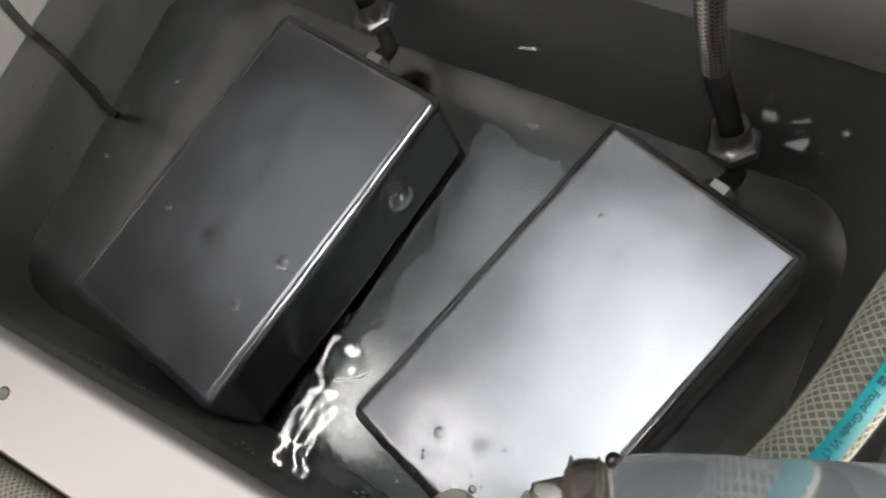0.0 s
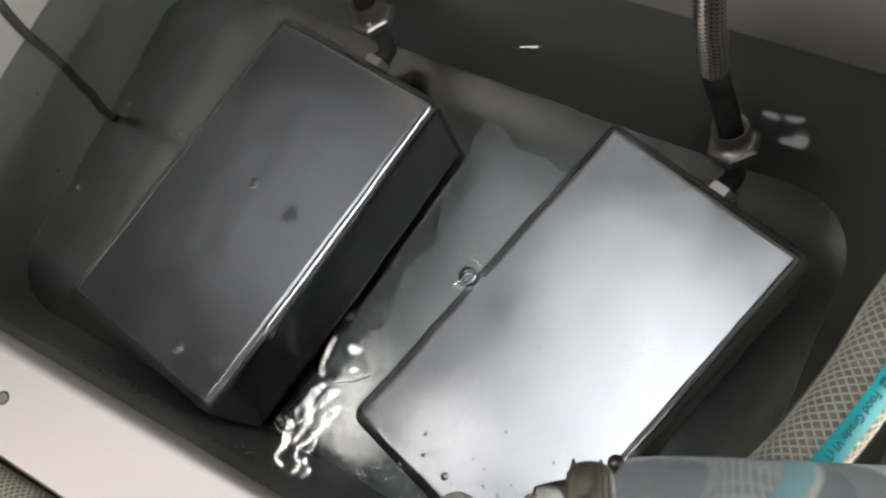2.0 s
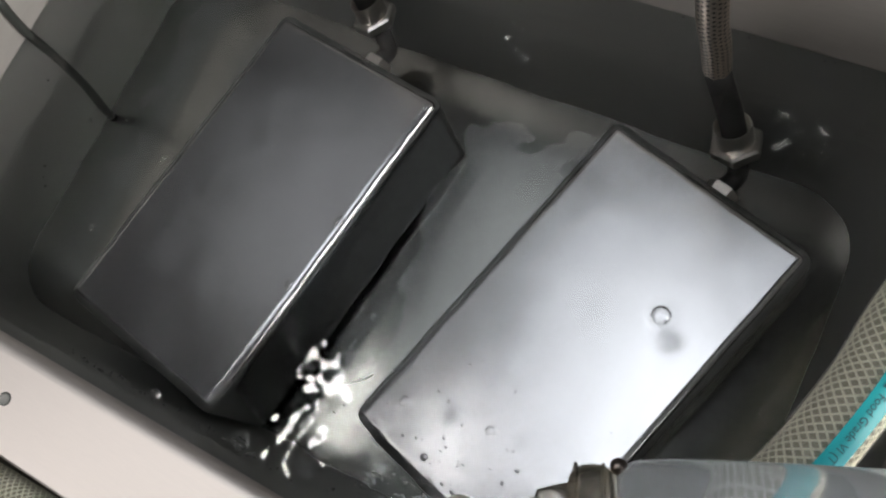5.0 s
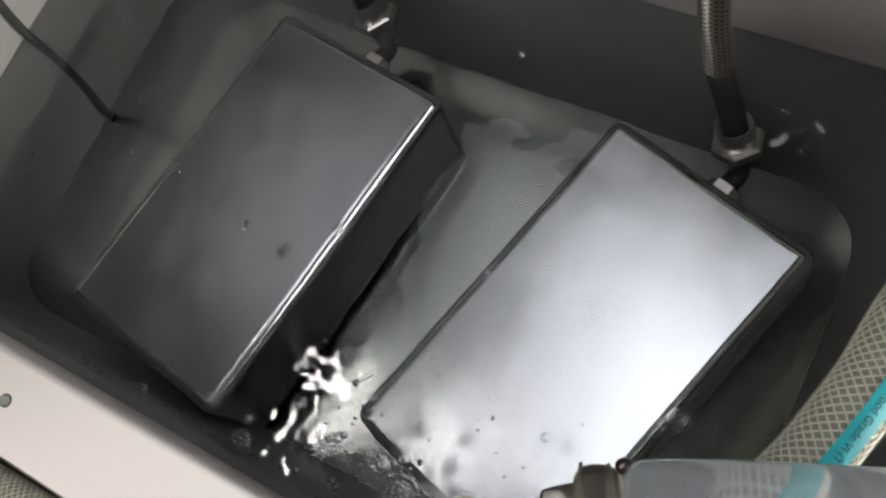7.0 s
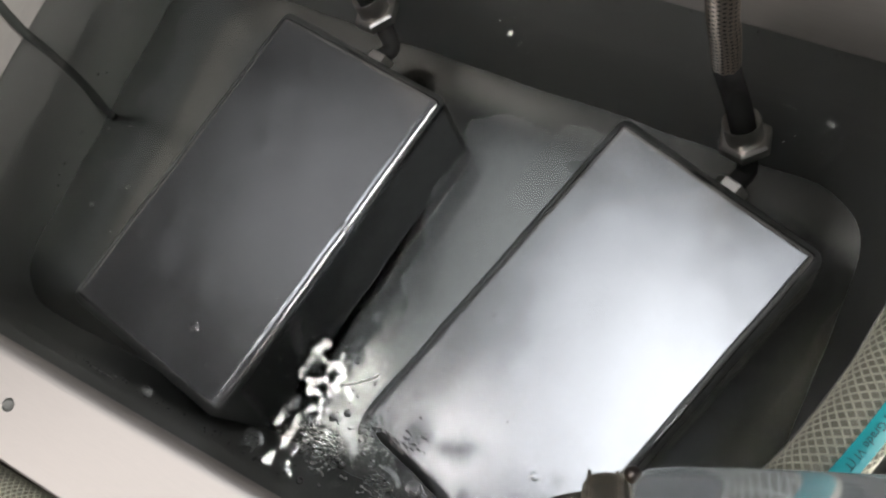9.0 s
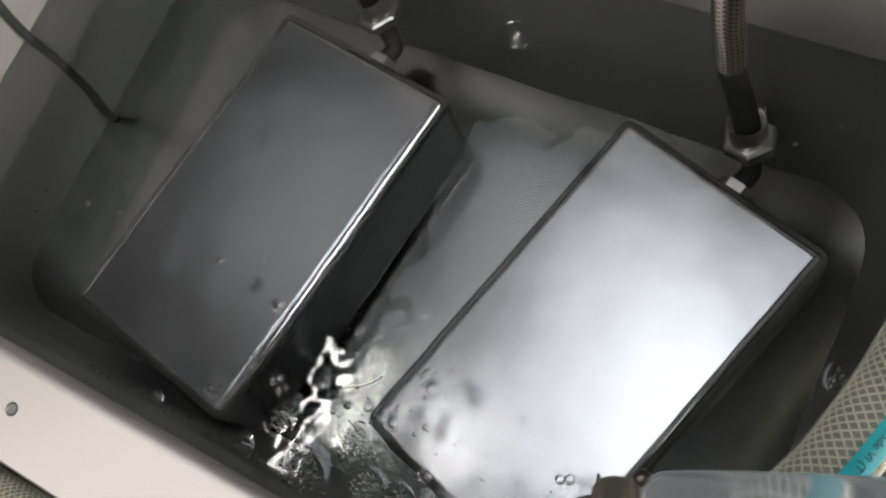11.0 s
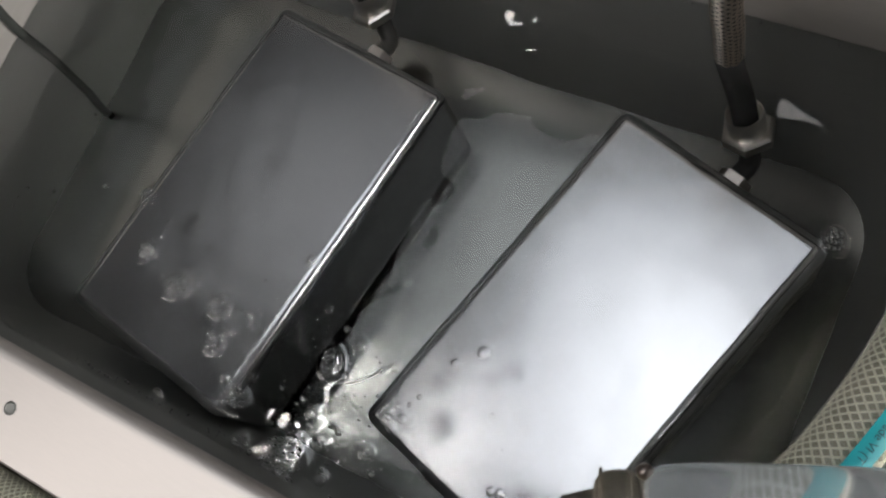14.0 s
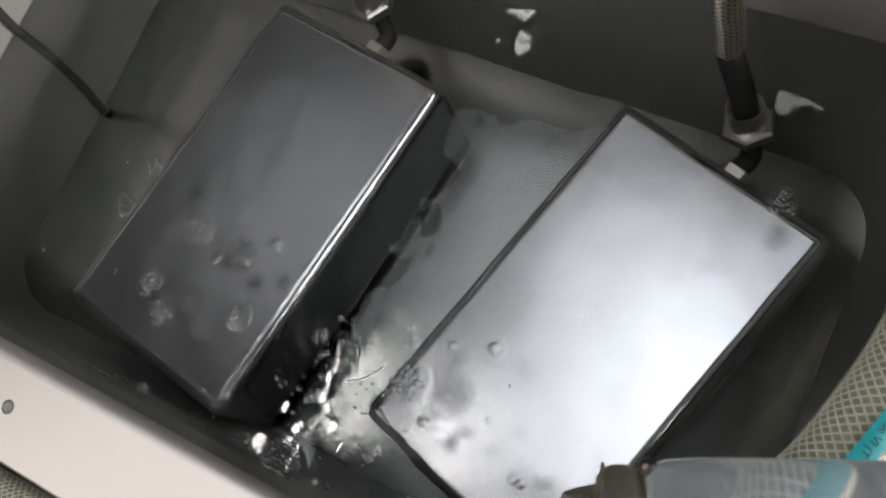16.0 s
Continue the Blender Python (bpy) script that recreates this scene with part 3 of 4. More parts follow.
def scatter(n, sx, sy, r0, r1, turn=0.0):
    c, s = math.cos(turn), math.sin(turn)
    out = []
    for _ in range(n):
        x, y = RNG.gauss(0, sx), RNG.gauss(0, sy)
        out.append((x * c - y * s, x * s + y * c, r0 + (r1 - r0) * RNG.random() ** 2.5))
    return out


FLOATERS = [
    foam_raft(.016, 60, 0.0010, 0.0026),
    foam_raft(.0095, 30, 0.0012, 0.0024),
    foam_raft(.0095, 28, 0.0013, 0.0024),
    foam_raft(.0085, 18, 0.0013, 0.0024),
    foam_raft(.0080, 18, 0.0012, 0.0026),
    foam_raft(.0080, 15, 0.0014, 0.0028),
    foam_raft(.0090, 26, 0.0012, 0.0022),
    foam_raft(.0125, 42, 0.0016, 0.0028),
    foam_raft(.0070, 14, 0.0012, 0.0022),
    foam_raft(.0075, 16, 0.0013, 0.0022),
    foam_raft(.0060, 11, 0.0014, 0.0026),
    foam_raft(.0050, 4, 0.0030, 0.0045),
    lone_bubble(0.0064),
    lone_bubble(0.0034),
    lone_bubble(0.0032),
    lone_bubble(0.0040),
    lone_bubble(0.0040),
    lone_bubble(0.0020),
    lone_bubble(0.0020),
    lone_bubble(0.0015),
    lone_bubble(0.0030),
    lone_bubble(0.0040),
    lone_bubble(0.0030),
    lone_bubble(0.0034),
    lone_bubble(0.0022),
    lone_bubble(0.0024),
    specks("tiny_bubbles", scatter(110, 0.042, 0.032, 0.0004, 0.0016), "scatter of tiny bubbles rising by the filling hose"),
    specks("tiny_bubbles", scatter(52, 0.030, 0.030, 0.0009, 0.0032), "loose group of clear bubbles on the water"),
    specks("tiny_bubbles", scatter(20, 0.050, 0.045, 0.0004, 0.0011), "few tiny bubbles drifting over the dark box"),
    specks("tiny_bubbles", scatter(22, 0.030, 0.040, 0.0004, 0.0013), "few tiny bubbles drifting by the tank wall"),
    specks("tiny_bubbles", scatter(22, 0.050, 0.050, 0.0004, 0.0014), "tiny bubbles drifting out over the dark box"),
]
LOOSE = [lone_bubble(0.0020 + 0.0026 * RNG.random() ** 1.5) for _ in range(18)]
specks("clinging_bubbles", [(RNG.uniform(-0.12, 0.09), 0.0575 + 0.004 * RNG.random() ** 2, RNG.uniform(0.0004, 0.0013)) for _ in range(46)], "line of tiny bubbles clinging to the front wall")
specks("clinging_bubbles", [(RNG.uniform(0.10, 0.34), 0.477 - 0.002 * RNG.random(), RNG.uniform(0.0004, 0.0010)) for _ in range(9)], "few tiny bubbles clinging to the back wall")


def motions():
    rows = []
    for i in range(81):
        t = i * 0.2
        rows.append((t, pose(0.011 * math.sin(3.3 * t) + 0.006 * math.sin(5.9 * t + 1), 0.010 * math.cos(2.9 * t) + 0.006 * math.sin(6.7 * t), 0)))
    walk(WATER_SHEET, rows)
    walk(FLOATERS[0], [(0, pose(0.2036, 0.0664, 0.0002, 0, 0, 0)), (7.5, pose(0.1860, 0.0750, 0.0002, 0, 0, 41)), (8.2, pose(0.1610, 0.0874, 0.0002, 0, 0, 45)), (9, pose(0.0992, 0.0863, 0.0002, 0, 0, 49)), (11.5, pose(0.0858, 0.0620, 0.0002, 0, 0, 63)), (12.5, pose(0.0821, 0.0658, 0.0002, 0, 0, 68)), (13.5, pose(0.0695, 0.0644, 0.0002, 0, 0, 74)), (14.5, pose(0.0724, 0.0659, 0.0002, 0, 0, 79)), (16, pose(0.0725, 0.0624, 0.0002, 0, 0, 88))])
    walk(FLOATERS[1], [(0, pose(0.2201, 0.0673, 0.0002, 0, 0, 0)), (8, pose(0.2016, 0.0946, 0.0002, 0, 0, 43)), (9, pose(0.1550, 0.1195, 0.0002, 0, 0, 48)), (11.5, pose(0.0371, 0.0864, 0.0002, 0, 0, 62)), (12.5, pose(-0.0092, 0.1000, 0.0002, 0, 0, 67)), (13.5, pose(-0.0810, 0.1401, 0.0002, 0, 0, 73)), (14.5, pose(-0.1200, 0.1639, 0.0002, 0, 0, 78)), (16, pose(-0.1406, 0.1801, 0.0002, 0, 0, 86))])
    walk(FLOATERS[2], [(0, pose(0.2300, 0.0726, 0.0002, 0, 0, -0)), (8.5, pose(0.1660, 0.0751, 0.0002, 0, 0, -45)), (9, pose(0.1455, 0.0814, 0.0002, 0, 0, -48)), (11.5, pose(0.1254, 0.0781, 0.0002, 0, 0, -61)), (12.5, pose(0.0220, 0.1029, 0.0002, 0, 0, -67)), (13.5, pose(-0.0519, 0.1206, 0.0002, 0, 0, -72)), (14.5, pose(-0.0740, 0.1625, 0.0002, 0, 0, -77)), (16, pose(-0.0703, 0.1856, 0.0002, 0, 0, -85))])
    walk(FLOATERS[3], [(0, pose(0.2528, 0.0847, 0.0002, 0, 0, -0)), (8, pose(0.1449, 0.0860, 0.0002, 0, 0, -40)), (9, pose(0.1227, 0.1165, 0.0002, 0, 0, -45)), (11.5, pose(0.1051, 0.1035, 0.0002, 0, 0, -57)), (12.5, pose(0.0434, 0.1162, 0.0002, 0, 0, -62)), (13.5, pose(-0.0211, 0.1255, 0.0002, 0, 0, -67)), (14.5, pose(-0.0289, 0.1532, 0.0002, 0, 0, -72)), (16, pose(-0.0877, 0.1349, 0.0002, 0, 0, -80))])
    walk(FLOATERS[4], [(0, pose(0.2363, 0.0682, 0.0002, 0, 0, 0)), (9, pose(0.2029, 0.0834, 0.0002, 0, 0, 36)), (11.5, pose(0.1308, 0.0808, 0.0002, 0, 0, 46)), (12.5, pose(0.0531, 0.0880, 0.0002, 0, 0, 50)), (13.5, pose(0.0074, 0.1310, 0.0002, 0, 0, 54)), (14.5, pose(-0.0405, 0.1018, 0.0002, 0, 0, 58)), (16, pose(-0.0690, 0.1180, 0.0002, 0, 0, 64))])
    walk(FLOATERS[5], [(0, pose(0.2557, 0.0786, 0.0002, 0, 0, 0)), (9, pose(0.2272, 0.0843, 0.0002, 0, 0, 25)), (11.5, pose(0.1709, 0.0886, 0.0002, 0, 0, 33)), (12.5, pose(0.1075, 0.1312, 0.0002, 0, 0, 35)), (13.5, pose(0.0124, 0.0839, 0.0002, 0, 0, 38)), (14.5, pose(0.0284, 0.0986, 0.0002, 0, 0, 41)), (16, pose(-0.0068, 0.1405, 0.0002, 0, 0, 45))])
    walk(FLOATERS[6], [(0, pose(0.2099, 0.0620, 0.0002, 0, 0, 0)), (11.5, pose(0.2005, 0.0800, 0.0002, 0, 0, 23)), (12.5, pose(0.1689, 0.0809, 0.0002, 0, 0, 25)), (13.5, pose(0.1195, 0.0946, 0.0002, 0, 0, 27)), (14.5, pose(0.0489, 0.1756, 0.0002, 0, 0, 30)), (16, pose(0.0829, 0.1485, 0.0002, 0, 0, 33))])
    walk(FLOATERS[7], [(0, pose(0.2396, 0.0700, 0.0002, 0, 0, -0)), (12.5, pose(0.2216, 0.0842, 0.0002, 0, 0, -29)), (14.5, pose(0.1977, 0.0917, 0.0002, 0, 0, -33)), (15.2, pose(0.1512, 0.1392, 0.0002, 0, 0, -35)), (16, pose(0.1320, 0.1489, 0.0002, 0, 0, -37))])
    walk(FLOATERS[8], [(0, pose(0.1897, 0.0620, 0.0002, 0, 0, 0)), (7, pose(0.1013, 0.0832, 0.0002, 0, 0, 9)), (8, pose(0.0573, 0.0983, 0.0002, 0, 0, 10)), (9, pose(0.0485, 0.0681, 0.0002, 0, 0, 11)), (11.5, pose(-0.0473, 0.1042, 0.0002, 0, 0, 15)), (12.5, pose(-0.1377, 0.1397, 0.0002, 0, 0, 16)), (13.5, pose(-0.1387, 0.1796, 0.0002, 0, 0, 17)), (14.5, pose(-0.1189, 0.2054, 0.0002, 0, 0, 18)), (16, pose(-0.1323, 0.2176, 0.0002, 0, 0, 20))])
    walk(FLOATERS[9], [(0, pose(0.3913, 0.2392, 0.0002, 0, 0, 0)), (9, pose(0.3873, 0.2464, 0.0002, 0, 0, 12)), (11.5, pose(0.3757, 0.2786, 0.0002, 0, 0, 15)), (12.5, pose(0.3713, 0.3075, 0.0002, 0, 0, 16)), (13.5, pose(0.3613, 0.3433, 0.0002, 0, 0, 17)), (14.5, pose(0.3358, 0.3460, 0.0002, 0, 0, 19)), (16, pose(0.3137, 0.3537, 0.0002, 0, 0, 21))])
    walk(FLOATERS[10], [(0, pose(0.1486, 0.0698, 0.0002, 0, 0, 0)), (0.7, pose(0.1203, 0.0917, 0.0002, 0, 0, 1)), (1.5, pose(0.0646, 0.1021, 0.0002, 0, 0, 1)), (2.4, pose(0.0789, 0.0791, 0.0002, 0, 0, 2)), (3.5, pose(0.0633, 0.0658, 0.0002, 0, 0, 3)), (4.2, pose(0.0522, 0.0620, 0.0002, 0, 0, 4)), (6.3, pose(0.0436, 0.0620, 0.0002, 0, 0, 6)), (9, pose(0.0485, 0.0681, 0.0002, 0, 0, 9)), (11.5, pose(0.0390, 0.0620, 0.0002, 0, 0, 11)), (16, pose(0.0372, 0.0620, 0.0002, 0, 0, 16))])
    walk(FLOATERS[11], [(0, pose(0.2858, 0.0985, 0.0002, 0, 0, -0)), (9, pose(0.2739, 0.1197, 0.0002, 0, 0, -37)), (11.5, pose(0.2465, 0.1446, 0.0002, 0, 0, -47)), (12.5, pose(0.2369, 0.1340, 0.0002, 0, 0, -51)), (14.5, pose(0.2141, 0.1096, 0.0002, 0, 0, -59)), (15.5, pose(0.2487, 0.1377, 0.0002, 0, 0, -64)), (16, pose(0.2266, 0.1216, 0.0002, 0, 0, -66))])
    walk(FLOATERS[12], [(0, pose(0.0707, 0.2711, 0.0002, 0, 0, -0)), (0.9, pose(0.0574, 0.2719, 0.0002, 0, 0, -1)), (1.2, pose(0.0840, 0.2595, 0.0002, 0, 0, -1)), (1.5, pose(0.1095, 0.2510, 0.0002, 0, 0, -1)), (1.8, pose(0.1291, 0.2447, 0.0002, 0, 0, -1)), (2.1, pose(0.1543, 0.2376, 0.0002, 0, 0, -2)), (2.4, pose(0.1718, 0.2294, 0.0002, 0, 0, -2)), (2.7, pose(0.1920, 0.2175, 0.0002, 0, 0, -2)), (3, pose(0.2237, 0.2080, 0.0002, 0, 0, -2)), (3.3, pose(0.2568, 0.2089, 0.0002, 0, 0, -3)), (3.5, pose(0.2724, 0.2180, 0.0002, 0, 0, -3)), (3.9, pose(0.2772, 0.2350, 0.0002, 0, 0, -3)), (4.2, pose(0.2778, 0.2484, 0.0002, 0, 0, -3)), (6.3, pose(0.2746, 0.2730, 0.0002, 0, 0, -5)), (6.7, pose(0.2884, 0.2472, 0.0002, 0, 0, -6)), (7, pose(0.3088, 0.2084, 0.0002, 0, 0, -6)), (7.5, pose(0.3252, 0.1773, 0.0002, 0, 0, -6)), (9, pose(0.3395, 0.1642, 0.0002, 0, 0, -7)), (16, pose(0.3438, 0.1564, 0.0002, 0, 0, -13))])
    walk(FLOATERS[13], [(0, pose(-0.1029, 0.1909, 0.0002, 0, 0, -0)), (1.5, pose(-0.0467, 0.1220, 0.0002, 0, 0, -2)), (3.5, pose(-0.0181, 0.0652, 0.0002, 0, 0, -4)), (6.3, pose(-0.0472, 0.0620, 0.0002, 0, 0, -8)), (9, pose(-0.0475, 0.0620, 0.0002, 0, 0, -11)), (12.5, pose(-0.0365, 0.0649, 0.0002, 0, 0, -16)), (16, pose(-0.0520, 0.0620, 0.0002, 0, 0, -20))])
    walk(FLOATERS[14], [(0, pose(-0.0064, 0.1459, 0.0002, 0, 0, 0)), (1.5, pose(0.0303, 0.1435, 0.0002, 0, 0, 4)), (3.5, pose(0.0116, 0.1349, 0.0002, 0, 0, 9)), (6.3, pose(0.0322, 0.2152, 0.0002, 0, 0, 17)), (7, pose(-0.0335, 0.2063, 0.0002, 0, 0, 19)), (9, pose(-0.0362, 0.1202, 0.0002, 0, 0, 24)), (11.5, pose(-0.0490, 0.1798, 0.0002, 0, 0, 31)), (12.5, pose(-0.0506, 0.1634, 0.0002, 0, 0, 33)), (14.5, pose(-0.0534, 0.1485, 0.0002, 0, 0, 39)), (16, pose(-0.0211, 0.1799, 0.0002, 0, 0, 43))])
    walk(FLOATERS[15], [(0, pose(0.0108, 0.1909, 0.0002, 0, 0, 0)), (1.5, pose(-0.0555, 0.2325, 0.0002, 0, 0, 9)), (3.5, pose(0.0255, 0.2446, 0.0002, 0, 0, 21)), (6.3, pose(0.0375, 0.2317, 0.0002, 0, 0, 37)), (9, pose(0.0385, 0.2350, 0.0002, 0, 0, 53)), (11.5, pose(0.0107, 0.1550, 0.0002, 0, 0, 68)), (12.5, pose(0.0275, 0.1683, 0.0002, 0, 0, 74)), (14.5, pose(0.0239, 0.2039, 0.0002, 0, 0, 86)), (16, pose(-0.0046, 0.1991, 0.0002, 0, 0, 95))])
    walk(FLOATERS[16], [(0, pose(0.1786, 0.1325, 0.0002, 0, 0, 0)), (1.5, pose(0.0727, 0.1254, 0.0002, 0, 0, 8)), (3.5, pose(0.1536, 0.1333, 0.0002, 0, 0, 19)), (6.3, pose(0.1301, 0.1448, 0.0002, 0, 0, 34)), (7, pose(0.1250, 0.1202, 0.0002, 0, 0, 38)), (9, pose(0.1227, 0.1165, 0.0002, 0, 0, 49)), (11.5, pose(0.1421, 0.1691, 0.0002, 0, 0, 62)), (12.5, pose(0.1128, 0.1210, 0.0002, 0, 0, 67)), (14.5, pose(0.1328, 0.0958, 0.0002, 0, 0, 78)), (16, pose(0.1460, 0.1150, 0.0002, 0, 0, 86))])
    walk(FLOATERS[17], [(0, pose(-0.1555, 0.2883, 0.0002, 0, 0, 0)), (1.5, pose(-0.1205, 0.2647, 0.0002, 0, 0, 1)), (3.5, pose(-0.1655, 0.2273, 0.0002, 0, 0, 2)), (6.3, pose(-0.1059, 0.2264, 0.0002, 0, 0, 3)), (9, pose(-0.1504, 0.1945, 0.0002, 0, 0, 5)), (12.5, pose(-0.1443, 0.1668, 0.0002, 0, 0, 7)), (14.5, pose(-0.0918, 0.1846, 0.0002, 0, 0, 8)), (16, pose(-0.1196, 0.1305, 0.0002, 0, 0, 8))])
    walk(FLOATERS[18], [(0, pose(-0.1814, 0.2067, 0.0002, 0, 0, -0)), (1.5, pose(-0.1973, 0.1961, 0.0002, 0, 0, -1)), (3.5, pose(-0.1600, 0.1064, 0.0002, 0, 0, -2)), (7, pose(-0.1625, 0.2222, 0.0002, 0, 0, -5)), (9, pose(-0.1738, 0.1686, 0.0002, 0, 0, -6)), (12.5, pose(-0.1825, 0.1769, 0.0002, 0, 0, -8)), (14.5, pose(-0.1656, 0.1885, 0.0002, 0, 0, -10)), (16, pose(-0.1902, 0.1194, 0.0002, 0, 0, -11))])
    walk(FLOATERS[19], [(0, pose(-0.2442, 0.2393, 0.0002, 0, 0, -0)), (1.5, pose(-0.2359, 0.2316, 0.0002, 0, 0, -4)), (3.5, pose(-0.2133, 0.2157, 0.0002, 0, 0, -10)), (7, pose(-0.2221, 0.2551, 0.0002, 0, 0, -19)), (9, pose(-0.2191, 0.2206, 0.0002, 0, 0, -25)), (12.5, pose(-0.2173, 0.1646, 0.0002, 0, 0, -35)), (14.5, pose(-0.2057, 0.1695, 0.0002, 0, 0, -40)), (16, pose(-0.1599, 0.2111, 0.0002, 0, 0, -44))])
    walk(FLOATERS[20], [(0, pose(0.2542, 0.0817, 0.0002, 0, 0, -0)), (4, pose(0.2322, 0.1075, 0.0002, 0, 0, -22)), (6.3, pose(0.1808, 0.1975, 0.0002, 0, 0, -35)), (7, pose(0.2394, 0.1610, 0.0002, 0, 0, -39)), (9, pose(0.2385, 0.1355, 0.0002, 0, 0, -50)), (11.5, pose(0.1886, 0.1152, 0.0002, 0, 0, -64)), (12.5, pose(0.1584, 0.1089, 0.0002, 0, 0, -70)), (14.5, pose(0.1333, 0.1199, 0.0002, 0, 0, -81)), (16, pose(0.1777, 0.1258, 0.0002, 0, 0, -89))])
    walk(FLOATERS[21], [(0, pose(0.1782, 0.0649, 0.0002, 0, 0, -0)), (4, pose(0.1465, 0.0714, 0.0002, 0, 0, -23)), (7, pose(0.1098, 0.0979, 0.0002, 0, 0, -40)), (8, pose(0.0573, 0.0939, 0.0002, 0, 0, -45)), (9, pose(0.0767, 0.0967, 0.0002, 0, 0, -51)), (11.5, pose(0.0611, 0.1011, 0.0002, 0, 0, -65)), (12.5, pose(0.0793, 0.0999, 0.0002, 0, 0, -71)), (14.5, pose(0.0956, 0.0833, 0.0002, 0, 0, -82)), (16, pose(0.1304, 0.0955, 0.0002, 0, 0, -91))])
    walk(FLOATERS[22], [(0, pose(0.1969, 0.0628, 0.0002, 0, 0, -0)), (4, pose(0.1712, 0.0760, 0.0002, 0, 0, -2)), (7, pose(0.1183, 0.1328, 0.0002, 0, 0, -3)), (8, pose(0.1342, 0.1412, 0.0002, 0, 0, -3)), (9, pose(0.0874, 0.1211, 0.0002, 0, 0, -4)), (11.5, pose(0.0461, 0.1102, 0.0002, 0, 0, -5)), (12.5, pose(0.0571, 0.1146, 0.0002, 0, 0, -5)), (14.5, pose(0.1440, 0.1361, 0.0002, 0, 0, -6)), (16, pose(0.1213, 0.0986, 0.0002, 0, 0, -7))])
    walk(FLOATERS[23], [(0, pose(0.2463, 0.0813, 0.0002, 0, 0, -0)), (6.3, pose(0.2151, 0.1004, 0.0002, 0, 0, -14)), (7, pose(0.1469, 0.0953, 0.0002, 0, 0, -15)), (8, pose(0.1426, 0.0972, 0.0002, 0, 0, -17)), (9, pose(0.1711, 0.0918, 0.0002, 0, 0, -20)), (11.5, pose(0.1694, 0.1118, 0.0002, 0, 0, -25)), (12.5, pose(0.1048, 0.1364, 0.0002, 0, 0, -27)), (14.5, pose(0.1263, 0.1602, 0.0002, 0, 0, -32)), (16, pose(0.1516, 0.1834, 0.0002, 0, 0, -35))])
    walk(FLOATERS[24], [(0, pose(0.2160, 0.3137, 0.0002, 0, 0, -0)), (4, pose(0.1991, 0.1677, 0.0002, 0, 0, -6)), (7, pose(0.1554, 0.2470, 0.0002, 0, 0, -10)), (9, pose(0.1713, 0.2192, 0.0002, 0, 0, -13)), (12.5, pose(0.2310, 0.1447, 0.0002, 0, 0, -18)), (14.5, pose(0.1884, 0.1560, 0.0002, 0, 0, -21)), (16, pose(0.1941, 0.1481, 0.0002, 0, 0, -23))])
    walk(FLOATERS[25], [(0, pose(0.1657, 0.0620, 0.0002, 0, 0, 0)), (6.3, pose(0.0594, 0.1084, 0.0002, 0, 0, 30)), (7, pose(0.0425, 0.0801, 0.0002, 0, 0, 33)), (8, pose(0.0289, 0.0972, 0.0002, 0, 0, 38)), (9, pose(0.1005, 0.1101, 0.0002, 0, 0, 42)), (11.5, pose(0.0089, 0.1201, 0.0002, 0, 0, 54)), (12.5, pose(0.0093, 0.1459, 0.0002, 0, 0, 59)), (14.5, pose(-0.0048, 0.1436, 0.0002, 0, 0, 68)), (16, pose(-0.0073, 0.0797, 0.0002, 0, 0, 75))])
    walk(FLOATERS[26], [(0, pose(0.2413, 0.0748, 0.0002, 0, 0, 0)), (4.5, pose(0.2059, 0.1102, 0.0002, 0, 0, 1)), (6.3, pose(0.1684, 0.1337, 0.0002, 0, 0, 2)), (7, pose(0.1640, 0.1389, 0.0002, 0, 0, 2)), (8, pose(0.1582, 0.1295, 0.0002, 0, 0, 2)), (9, pose(0.1154, 0.1172, 0.0002, 0, 0, 3)), (11.5, pose(0.1047, 0.1308, 0.0002, 0, 0, 4)), (12.5, pose(0.0915, 0.1260, 0.0002, 0, 0, 4)), (14.5, pose(0.0670, 0.1371, 0.0002, 0, 0, 4)), (16, pose(0.1063, 0.1299, 0.0002, 0, 0, 5))])
    walk(FLOATERS[27], [(0, pose(0.2232, 0.0620, 0.0002, 0, 0, 0)), (5, pose(0.1844, 0.0677, 0.0002, 0, 0, 4)), (6.3, pose(0.1604, 0.0804, 0.0002, 0, 0, 5)), (7, pose(0.1162, 0.0905, 0.0002, 0, 0, 5)), (8, pose(0.1217, 0.0951, 0.0002, 0, 0, 6)), (9, pose(0.1078, 0.1052, 0.0002, 0, 0, 7)), (11.5, pose(0.0969, 0.1102, 0.0002, 0, 0, 8)), (12.5, pose(0.0799, 0.1121, 0.0002, 0, 0, 9)), (14.5, pose(0.0934, 0.1232, 0.0002, 0, 0, 11)), (16, pose(0.0857, 0.1249, 0.0002, 0, 0, 12))])
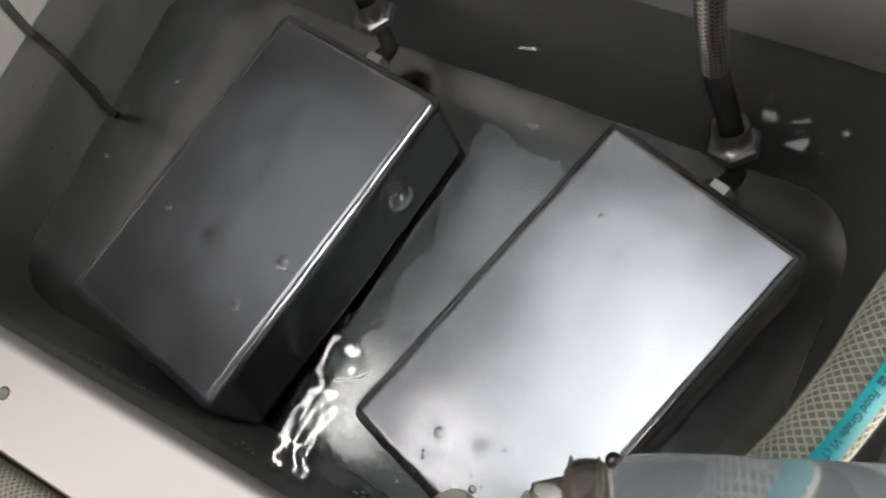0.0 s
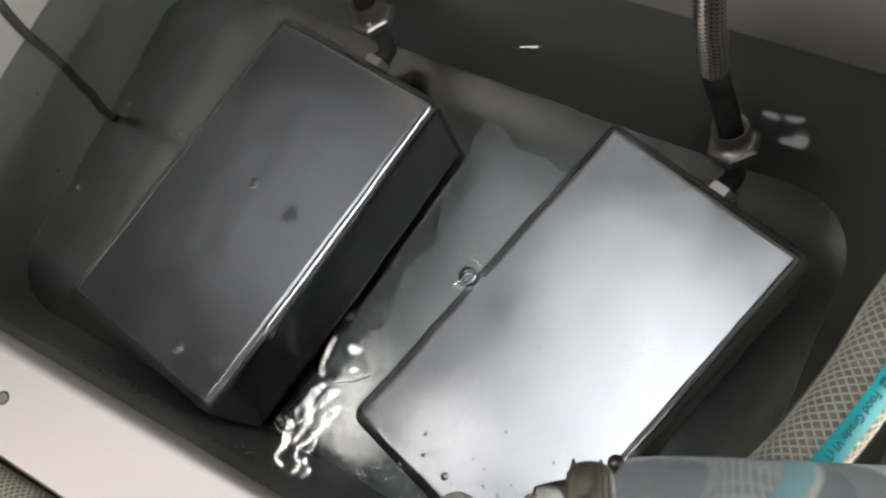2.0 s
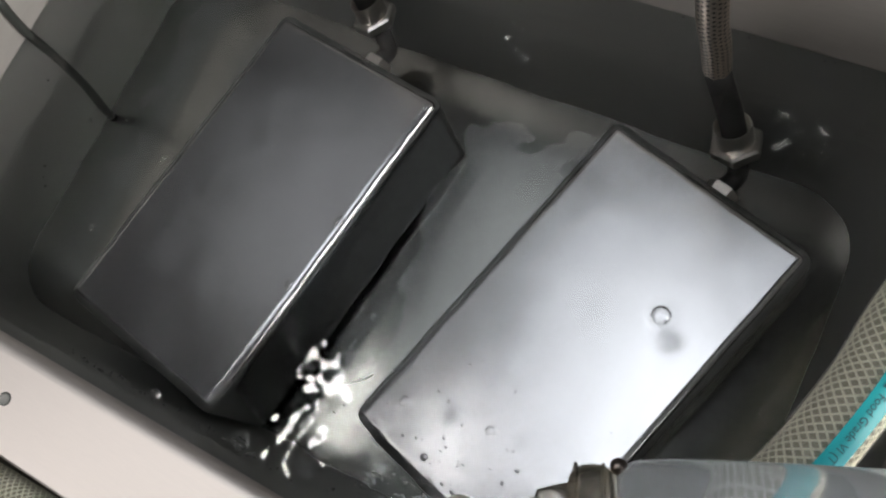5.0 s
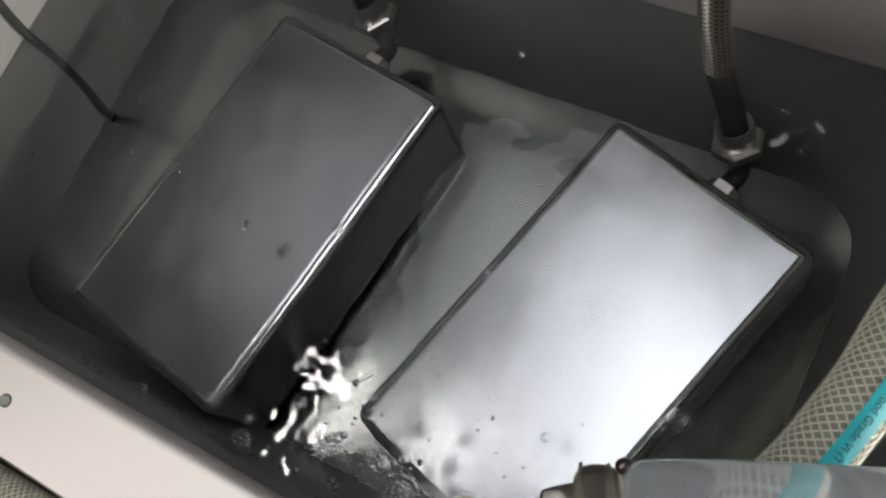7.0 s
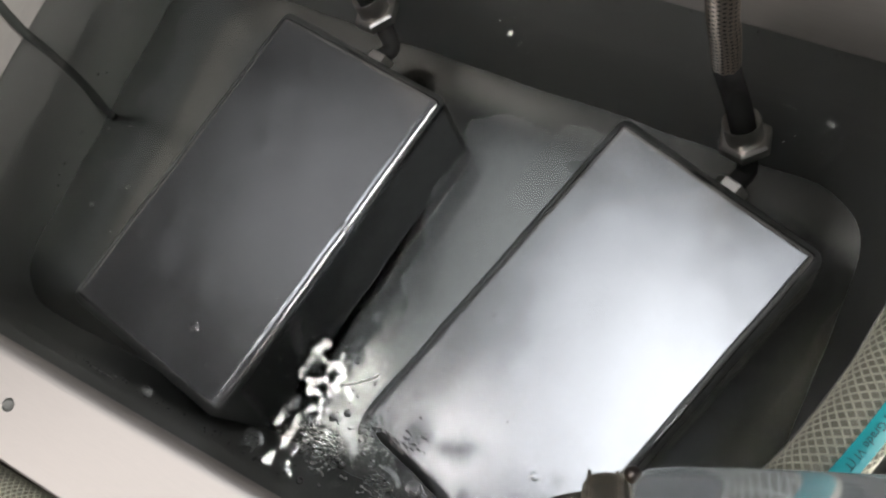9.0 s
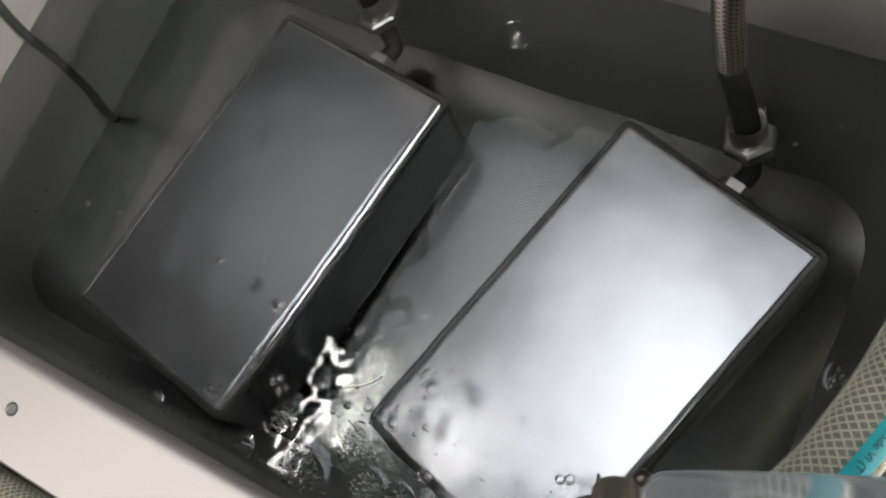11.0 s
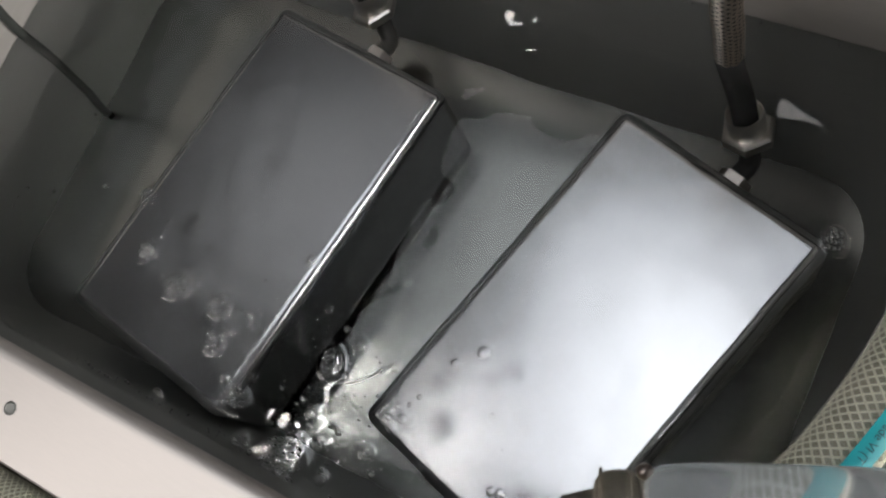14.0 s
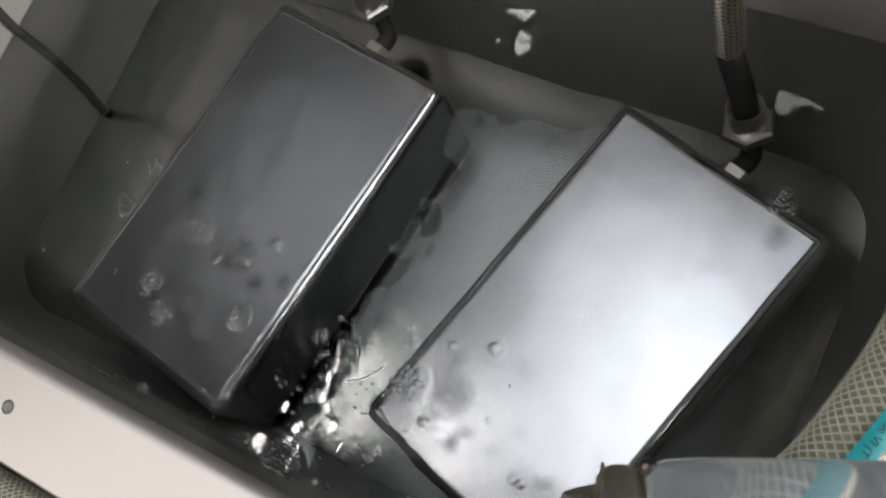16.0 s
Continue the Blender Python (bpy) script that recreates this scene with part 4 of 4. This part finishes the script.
    walk(FLOATERS[28], [(0, pose(-0.0847, 0.1912, 0.0002, 0, 0, -0)), (3.5, pose(-0.0759, 0.2237, 0.0002, 0, 0, -11)), (7, pose(-0.0669, 0.1816, 0.0002, 0, 0, -22)), (9, pose(-0.0934, 0.2016, 0.0002, 0, 0, -28)), (12.5, pose(-0.0542, 0.1667, 0.0002, 0, 0, -40)), (14.5, pose(-0.0448, 0.1902, 0.0002, 0, 0, -46)), (16, pose(-0.0351, 0.1531, 0.0002, 0, 0, -51))])
    walk(FLOATERS[29], [(0, pose(-0.2152, 0.2364, 0.0002, 0, 0, -0)), (3.5, pose(-0.2065, 0.2155, 0.0002, 0, 0, -20)), (7, pose(-0.2245, 0.2140, 0.0002, 0, 0, -40)), (9, pose(-0.1854, 0.2127, 0.0002, 0, 0, -51)), (12.5, pose(-0.1933, 0.1608, 0.0002, 0, 0, -71)), (14.5, pose(-0.2000, 0.1639, 0.0002, 0, 0, -83)), (16, pose(-0.2057, 0.1645, 0.0002, 0, 0, -91))])
    walk(FLOATERS[30], [(0, pose(0.1832, 0.0620, 0.0002, 0, 0, -0)), (6.3, pose(0.1282, 0.0723, 0.0002, 0, 0, -13)), (9, pose(0.0465, 0.1020, 0.0002, 0, 0, -19)), (11.5, pose(-0.0364, 0.1677, 0.0002, 0, 0, -24)), (12.5, pose(-0.0430, 0.1571, 0.0002, 0, 0, -26)), (14.5, pose(-0.0402, 0.1635, 0.0002, 0, 0, -30)), (16, pose(-0.0179, 0.1602, 0.0002, 0, 0, -34))])

    rng = random.Random(21)
    for i, ob in enumerate(LOOSE):
        # each leaves the filling hose in turn and wanders over the busy corner
        t, x, y = 4.6 + 0.42 * i, rng.uniform(0.20, 0.25), rng.uniform(0.064, 0.080)
        px, py = rng.gauss(0.098, 0.036), rng.gauss(0.112, 0.030)
        rows = [(0, pose(x, y, 0.0002)), (t, pose(x - 0.006, y + 0.004, 0.0002))]
        t += 1.3
        while t < 15.8:
            rows.append((t, pose(px, max(py, 0.064), 0.0002)))
            px, py, t = px + rng.gauss(-0.004, 0.012), py + rng.gauss(0.003, 0.010), t + 0.9
        rows.append((16, pose(px, max(py, 0.064), 0.0002)))
        walk(ob, rows)


motions()
